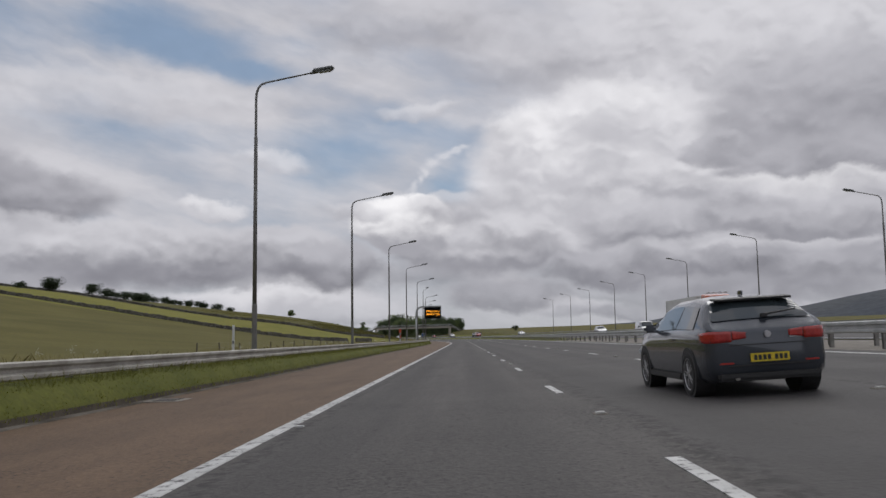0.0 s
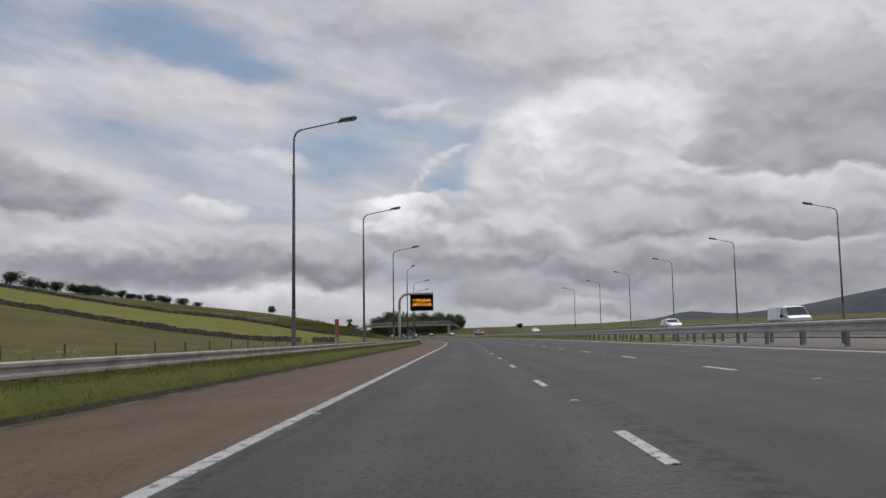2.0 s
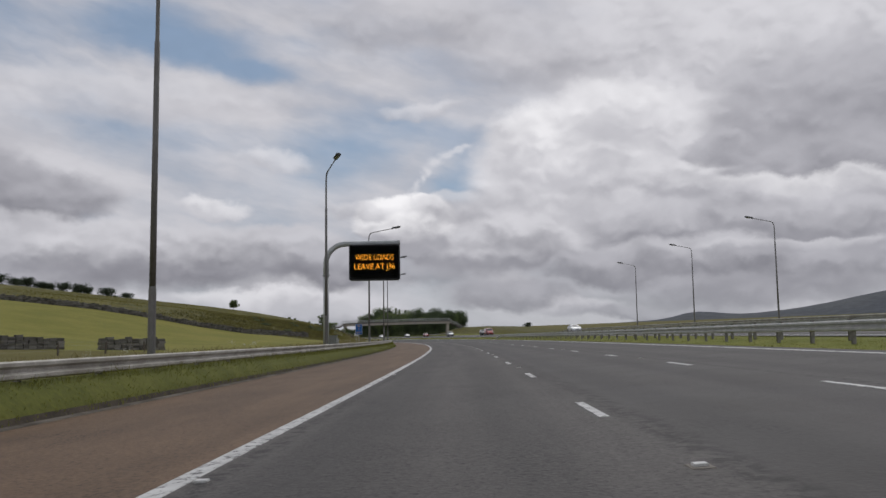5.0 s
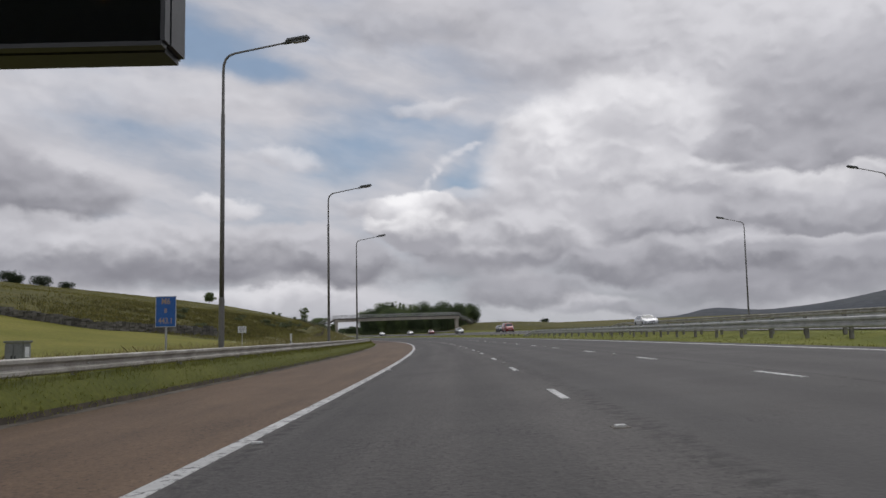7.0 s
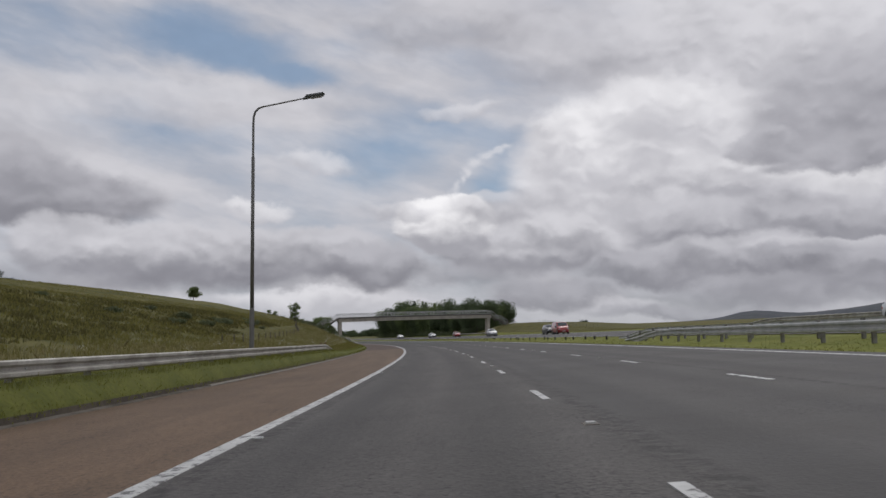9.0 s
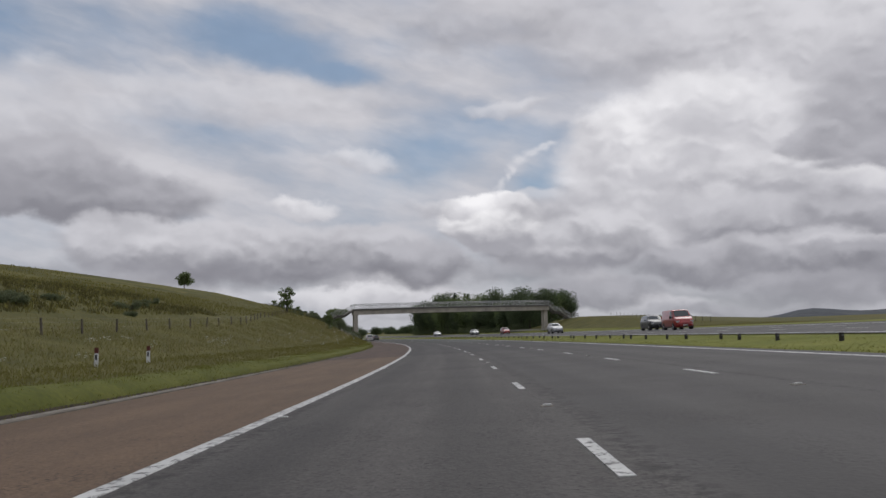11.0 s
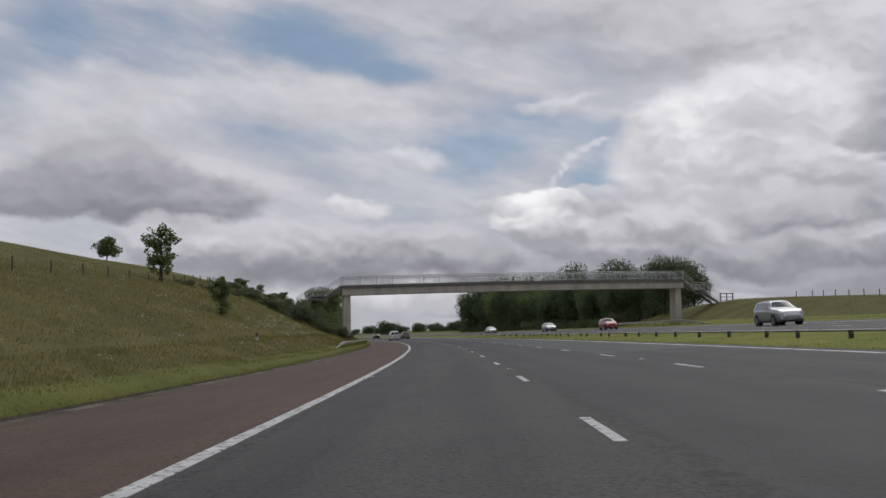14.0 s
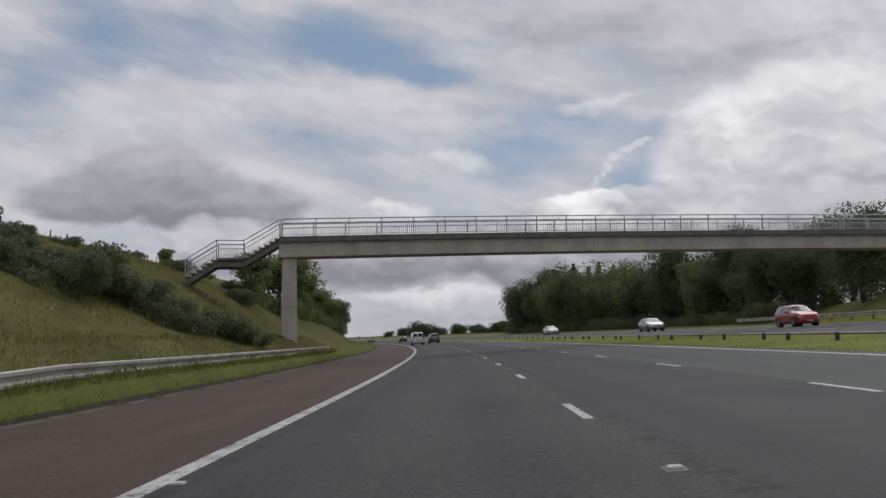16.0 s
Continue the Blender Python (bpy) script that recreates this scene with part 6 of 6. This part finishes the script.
    for u in q["axles"]:
        for side in (-1, 1):
            y = (u - 0.5) * L
            x = side * (M - 0.105)
            bm = bmesh.new()
            rod(bm, (side * (M - 0.27), y, R + 0.015), (side * (M * 1.0 + 0.002), y, R + 0.015), R + 0.045, R + 0.045, 28)
            part("wheel_arch", bm, TRIM, car)
            bm = bmesh.new()
            pr = [(-0.105, R - 0.1), (-0.105, R - 0.03), (-0.085, R), (0.085, R), (0.108, R - 0.03), (0.112, R - 0.09), (0.09, R - 0.1)]
            k = 32
            rings = [[bm.verts.new((side * px, pr_ * math.cos(2 * math.pi * i / k), pr_ * math.sin(2 * math.pi * i / k))) for i in range(k)] for px, pr_ in pr]
            for r0, r1 in zip(rings, rings[1:]):
                for i in range(k):
                    bm.faces.new((r0[i], r0[(i + 1) % k], r1[(i + 1) % k], r1[i]))
            bmesh.ops.recalc_face_normals(bm, faces=bm.faces)
            wheel = part("wheel", bm, RUBBER, car, "black tyre", True, Matrix.Translation((x + side * 0.008, y, R)))
            bm = bmesh.new()
            rod(bm, (side * 0.02, 0, 0), (side * 0.03, 0, 0), R - 0.1, R - 0.1, 24)
            part("rim_back", bm, TRIM, wheel)
            bm = bmesh.new()
            for i in range(10):
                a = 2 * math.pi * (i // 2) / 5 + (0.16 if i % 2 else -0.16)
                way = Vector((0, math.cos(a), math.sin(a)))
                rod(bm, Vector((side * 0.09, 0, 0)) + way * 0.03, Vector((side * 0.085, 0, 0)) + way * (R - 0.1), 0.02, 0.014, 6)
            rod(bm, (side * 0.06, 0, 0), (side * 0.1, 0, 0), 0.055, 0.045, 14)
            for i in range(24):
                a, b2 = 2 * math.pi * i / 24, 2 * math.pi * (i + 1) / 24
                rod(bm, (side * 0.095, math.cos(a) * (R - 0.095), math.sin(a) * (R - 0.095)), (side * 0.095, math.cos(b2) * (R - 0.095), math.sin(b2) * (R - 0.095)), 0.014, sides=5)
            part("rim", bm, ALLOY, wheel, "spoked alloy rim")
    return car


def on_near(s, n, turn=0.0):
    return on_road(s, n, FALL * n, turn) @ pose(0, 0, 0, 0, -math.degrees(math.atan(FALL + SIDE_SLOPE)))


def on_far(s, n):
    return on_road(s, n, far_z(s, n) + 0.005, 180) @ pose(0, 0, 0, 0, math.degrees(math.atan(FALL * ease(s, 110, 250) + SIDE_SLOPE)))


GREY_BLUE = car_paint("slate_blue_paint", (0.062, 0.07, 0.084), 0.35, 0.22)
BLACK_PAINT = car_paint("black_car_paint", (0.015, 0.016, 0.018))
SILVER = car_paint("silver_paint", (0.38, 0.39, 0.4), 0.7)
WHITE_PAINT = car_paint("white_car_paint", (0.72, 0.73, 0.74), 0.0)
RED_PAINT = car_paint("red_paint", (0.32, 0.02, 0.018), 0.1)
GREY_PAINT = car_paint("grey_car_paint", (0.12, 0.13, 0.14), 0.5)

vehicle(on_near(15.0, 5.87, 1.2) @ Matrix.Scale(0.875, 4), "hatch", GREY_BLUE, "slate blue hatchback with red tail lamps in the middle lane", "car", lights=False)
vehicle(on_near(556, 1.95), "van", WHITE_PAINT, "white panel van driving in the nearside lane", "van", lights=False, name="van")
vehicle(on_near(570, 5.6), "suv", GREY_PAINT, "dark grey car in the middle lane", "car", lights=False)
vehicle(on_near(640, 5.5), "saloon", BLACK_PAINT, "black car far ahead in the middle lane", "car", lights=False)
vehicle(on_near(690, 1.9), "hatch", SILVER, "silver car far ahead in the nearside lane", "car", lights=False)
vehicle(on_far(121, 27.0), "van", SILVER, "silver van with lit headlamps on the opposite carriageway", "van", name="van")
vehicle(on_far(156.5, 26.7), "suv", SILVER, "silver car on the opposite carriageway", "car", lights=False)
vehicle(on_far(281, 26.7), "hatch", WHITE_PAINT, "white car on the opposite carriageway", "car", lights=False)
vehicle(on_far(373.5, 26.5), "van", RED_PAINT, "red panel van on the opposite carriageway", "van", lights=False, name="van")
vehicle(on_far(383, 26.9), "suv", BLACK_PAINT, "black car on the opposite carriageway", "car", lights=False)
vehicle(on_far(425, 24.5), "suv", SILVER, "silver car on the opposite carriageway", "car", lights=False)
vehicle(on_far(479.3, 26.4) @ Matrix.Scale(0.9, 4), "suv", RED_PAINT, "red family car on the opposite carriageway", "car", lights=False)
vehicle(on_far(512, 25.5), "hatch", SILVER, "silver hatchback on the opposite carriageway", "car", lights=False)
vehicle(on_far(560, 24.0), "saloon", WHITE_PAINT, "white saloon car on the opposite carriageway", "car", lights=False)

# ---- articulated lorry ----
LORRY_ORANGE = car_paint("orange_paint", (0.55, 0.10, 0.02), 0.1)
LORRY_WHITE = surface("trailer_white", (0.68, 0.68, 0.67), (0.6, 0.6, 0.58), 0.7, 0.5, fine=6, grain=0.06)
GOLD = surface("lorry_yellow", (0.65, 0.42, 0.08), (0.6, 0.38, 0.07), 4, 0.4)


def lorry(at):
    """The cab looks along +y; the tail is behind."""
    t = thing("lorry", at, "articulated lorry with an orange cab and a white refrigerated trailer", "lorry")
    bm = bmesh.new()
    block(bm, (0, -6.9, 2.52), (2.55, 13.4, 2.75), None, 0.03)
    box = part("trailer", bm, LORRY_WHITE, t, "white box trailer")
    bm = bmesh.new()
    block(bm, (0, -6.9, 1.08), (2.2, 13.2, 0.16))
    block(bm, (0, -10.5, 0.78), (1.4, 5.4, 0.4))
    part("chassis", bm, TRIM, box)
    bm = bmesh.new()
    block(bm, (0, -0.02, 3.35), (2.2, 0.5, 1.0), None, 0.08)
    fridge = part("cooling_unit", bm, LORRY_WHITE, box, "white cooling unit")
    bm = bmesh.new()
    for i in range(7):
        block(bm, (0, 0.24, 3.0 + 0.11 * i), (1.5, 0.03, 0.06))
    part("cooling_grille", bm, TRIM, fridge)
    for side in (-1, 1):
        bm = bmesh.new()
        block(bm, (side * 1.279, -5.2, 2.55), (0.01, 3.1, 0.3))
        part("lettering", bm, SIGN_BACK, box, "grey bar of lettering")
        bm = bmesh.new()
        for y, z, w, h in ((-4.0, 3.25, 1.2, 0.14), (-4.6, 3.0, 0.6, 0.12), (-4.6, 1.95, 2.0, 0.16), (-5.6, 1.75, 1.6, 0.1)):
            block(bm, (side * 1.28, y, z), (0.012, w, h), Matrix.Rotation(radians(8), 4, "X"))
        part("emblem", bm, GOLD, box, "yellow curved stripes")
        bm = bmesh.new()
        block(bm, (side * 1.279, -10.8, 1.9), (0.008, 2.6, 0.12))
        block(bm, (side * 1.279, -10.8, 1.65), (0.008, 2.0, 0.1))
        part("small_lettering", bm, SIGN_BACK, box)
    # cab
    bm = bmesh.new()
    prof = [(0.75, 0.55), (0.75, 3.55), (1.25, 3.95), (2.35, 3.75), (2.75, 2.75), (2.95, 1.9), (3.0, 0.9), (2.95, 0.5)]
    for side in (-1, 1):
        for y, z in prof:
            bm.verts.new((side * 1.24, y, z))
    bm.verts.ensure_lookup_table()
    k = len(prof)
    bm.faces.new([bm.verts[i] for i in range(k)])
    bm.faces.new([bm.verts[2 * k - 1 - i] for i in range(k)])
    for i in range(k):
        j = (i + 1) % k
        bm.faces.new((bm.verts[j], bm.verts[i], bm.verts[k + i], bm.verts[k + j]))
    bmesh.ops.recalc_face_normals(bm, faces=bm.faces)
    bmesh.ops.bevel(bm, geom=list(bm.edges), offset=0.08, segments=2, affect="EDGES", clamp_overlap=True)
    cab = part("cab", bm, LORRY_ORANGE, t, "orange cab")
    bm = bmesh.new()
    block(bm, (0, 2.83, 2.3), (2.2, 0.05, 0.82), Matrix.Rotation(radians(14), 4, "X"), 0.02)
    part("windscreen", bm, CAR_GLASS, cab)
    bm = bmesh.new()
    for i in range(6):
        block(bm, (0, 3.0, 0.95 + 0.13 * i), (1.5, 0.05, 0.07))
    part("grille", bm, TRIM, cab)
    bm = bmesh.new()
    block(bm, (0, 2.98, 0.6), (2.4, 0.16, 0.36), None, 0.06)
    part("bumper", bm, LORRY_ORANGE, cab)
    bm = bmesh.new()
    block(bm, (0, 2.62, 3.15), (2.3, 0.35, 0.08), Matrix.Rotation(radians(-15), 4, "X"), 0.02)
    part("sun_visor", bm, TRIM, cab)
    bm = bmesh.new()
    rod(bm, (-1.0, 2.1, 4.02), (1.0, 2.1, 4.02), 0.035)
    for x in (-0.8, -0.3, 0.3, 0.8):
        rod(bm, (x, 2.12, 4.05), (x, 2.22, 4.05), 0.09, 0.09, 14)
    part("lamp_bar", bm, ALLOY, cab)
    for side in (-1, 1):
        bm = bmesh.new()
        block(bm, (side * 1.25, 2.05, 2.3), (0.02, 0.9, 0.7), None, 0.01)
        part("side_window", bm, CAR_GLASS, cab)
        bm = bmesh.new()
        block(bm, (side * 1.42, 2.75, 2.3), (0.22, 0.12, 0.7), None, 0.03)
        block(bm, (side * 1.3, 2.7, 2.5), (0.2, 0.05, 0.05))
        part("mirror", bm, TRIM, cab)
        bm = bmesh.new()
        block(bm, (side * 0.95, 3.03, 0.85), (0.4, 0.08, 0.22), None, 0.03)
        part("headlamp", bm, LENS, cab)
        bm = bmesh.new()
        for z, h in ((3.2, 0.1), (2.95, 0.06), (1.5, 0.12), (1.2, 0.08)):
            block(bm, (side * 1.248, 1.35, z), (0.012, 1.0, h), Matrix.Rotation(radians(-12), 4, "X"))
        part("stripe", bm, GOLD, cab, "yellow stripes")
        bm = bmesh.new()
        block(bm, (side * 1.15, -0.9, 0.72), (0.12, 2.6, 0.62), None, 0.03)
        part("side_skirt", bm, LORRY_ORANGE, t)
        for y in (1.9, -1.2, -8.6, -9.9, -11.2):
            bm = bmesh.new()
            rod(bm, (side * 0.92, y, 0.5), (side * 1.24, y, 0.5), 0.5, 0.5, 26)
            w = part("wheel", bm, RUBBER, t, "black tyre")
            bm = bmesh.new()
            rod(bm, (side * 1.2, y, 0.5), (side * 1.26, y, 0.5), 0.28, 0.2, 18)
            part("rim", bm, ALLOY, w)
    bm = bmesh.new()
    block(bm, (0, 0.6, 0.75), (1.0, 4.5, 0.35))
    part("frame", bm, TRIM, t)
    return t


lorry(on_far(88.2, 26.8))


# ---- lane dashes and studs ----
DASH, STUD, EYE = dash_mesh(0.11), stud_mesh(), eye_mesh()
for n, phase in ((3.69, 17.8), (7.18, 18.7)):
    for i in range(-8, 70):
        s = phase + 9.0 * i
        m = on_road(s, n, FALL * n) @ pose(0, 0, 0, 0, -math.degrees(math.atan(FALL + SIDE_SLOPE)))
        piece("lane_dash", DASH, road, m)
        if i % 2:
            m = on_road(s + 3.5, n + 0.05, FALL * n) @ pose(0, 0, 0, 0, -math.degrees(math.atan(FALL + SIDE_SLOPE)))
            o = piece("road_stud", STUD, road, m)
            piece("stud_eye", EYE, o, Matrix.Identity(4))
for i in range(-4, 34):
    piece("road_stud", EYE, road, on_road(13.0 + 18.0 * i, 0.28, 0.0))
for n in (21.3, 24.9):
    for i in range(-4, 64):
        s = 15.0 + 9.0 * i
        piece("lane_dash", DASH, road, on_road(s, n, far_z(s, n) + 0.002) @ pose(0, 0, 0, 0, -math.degrees(math.atan(FALL * ease(s, 110, 250) + SIDE_SLOPE))))
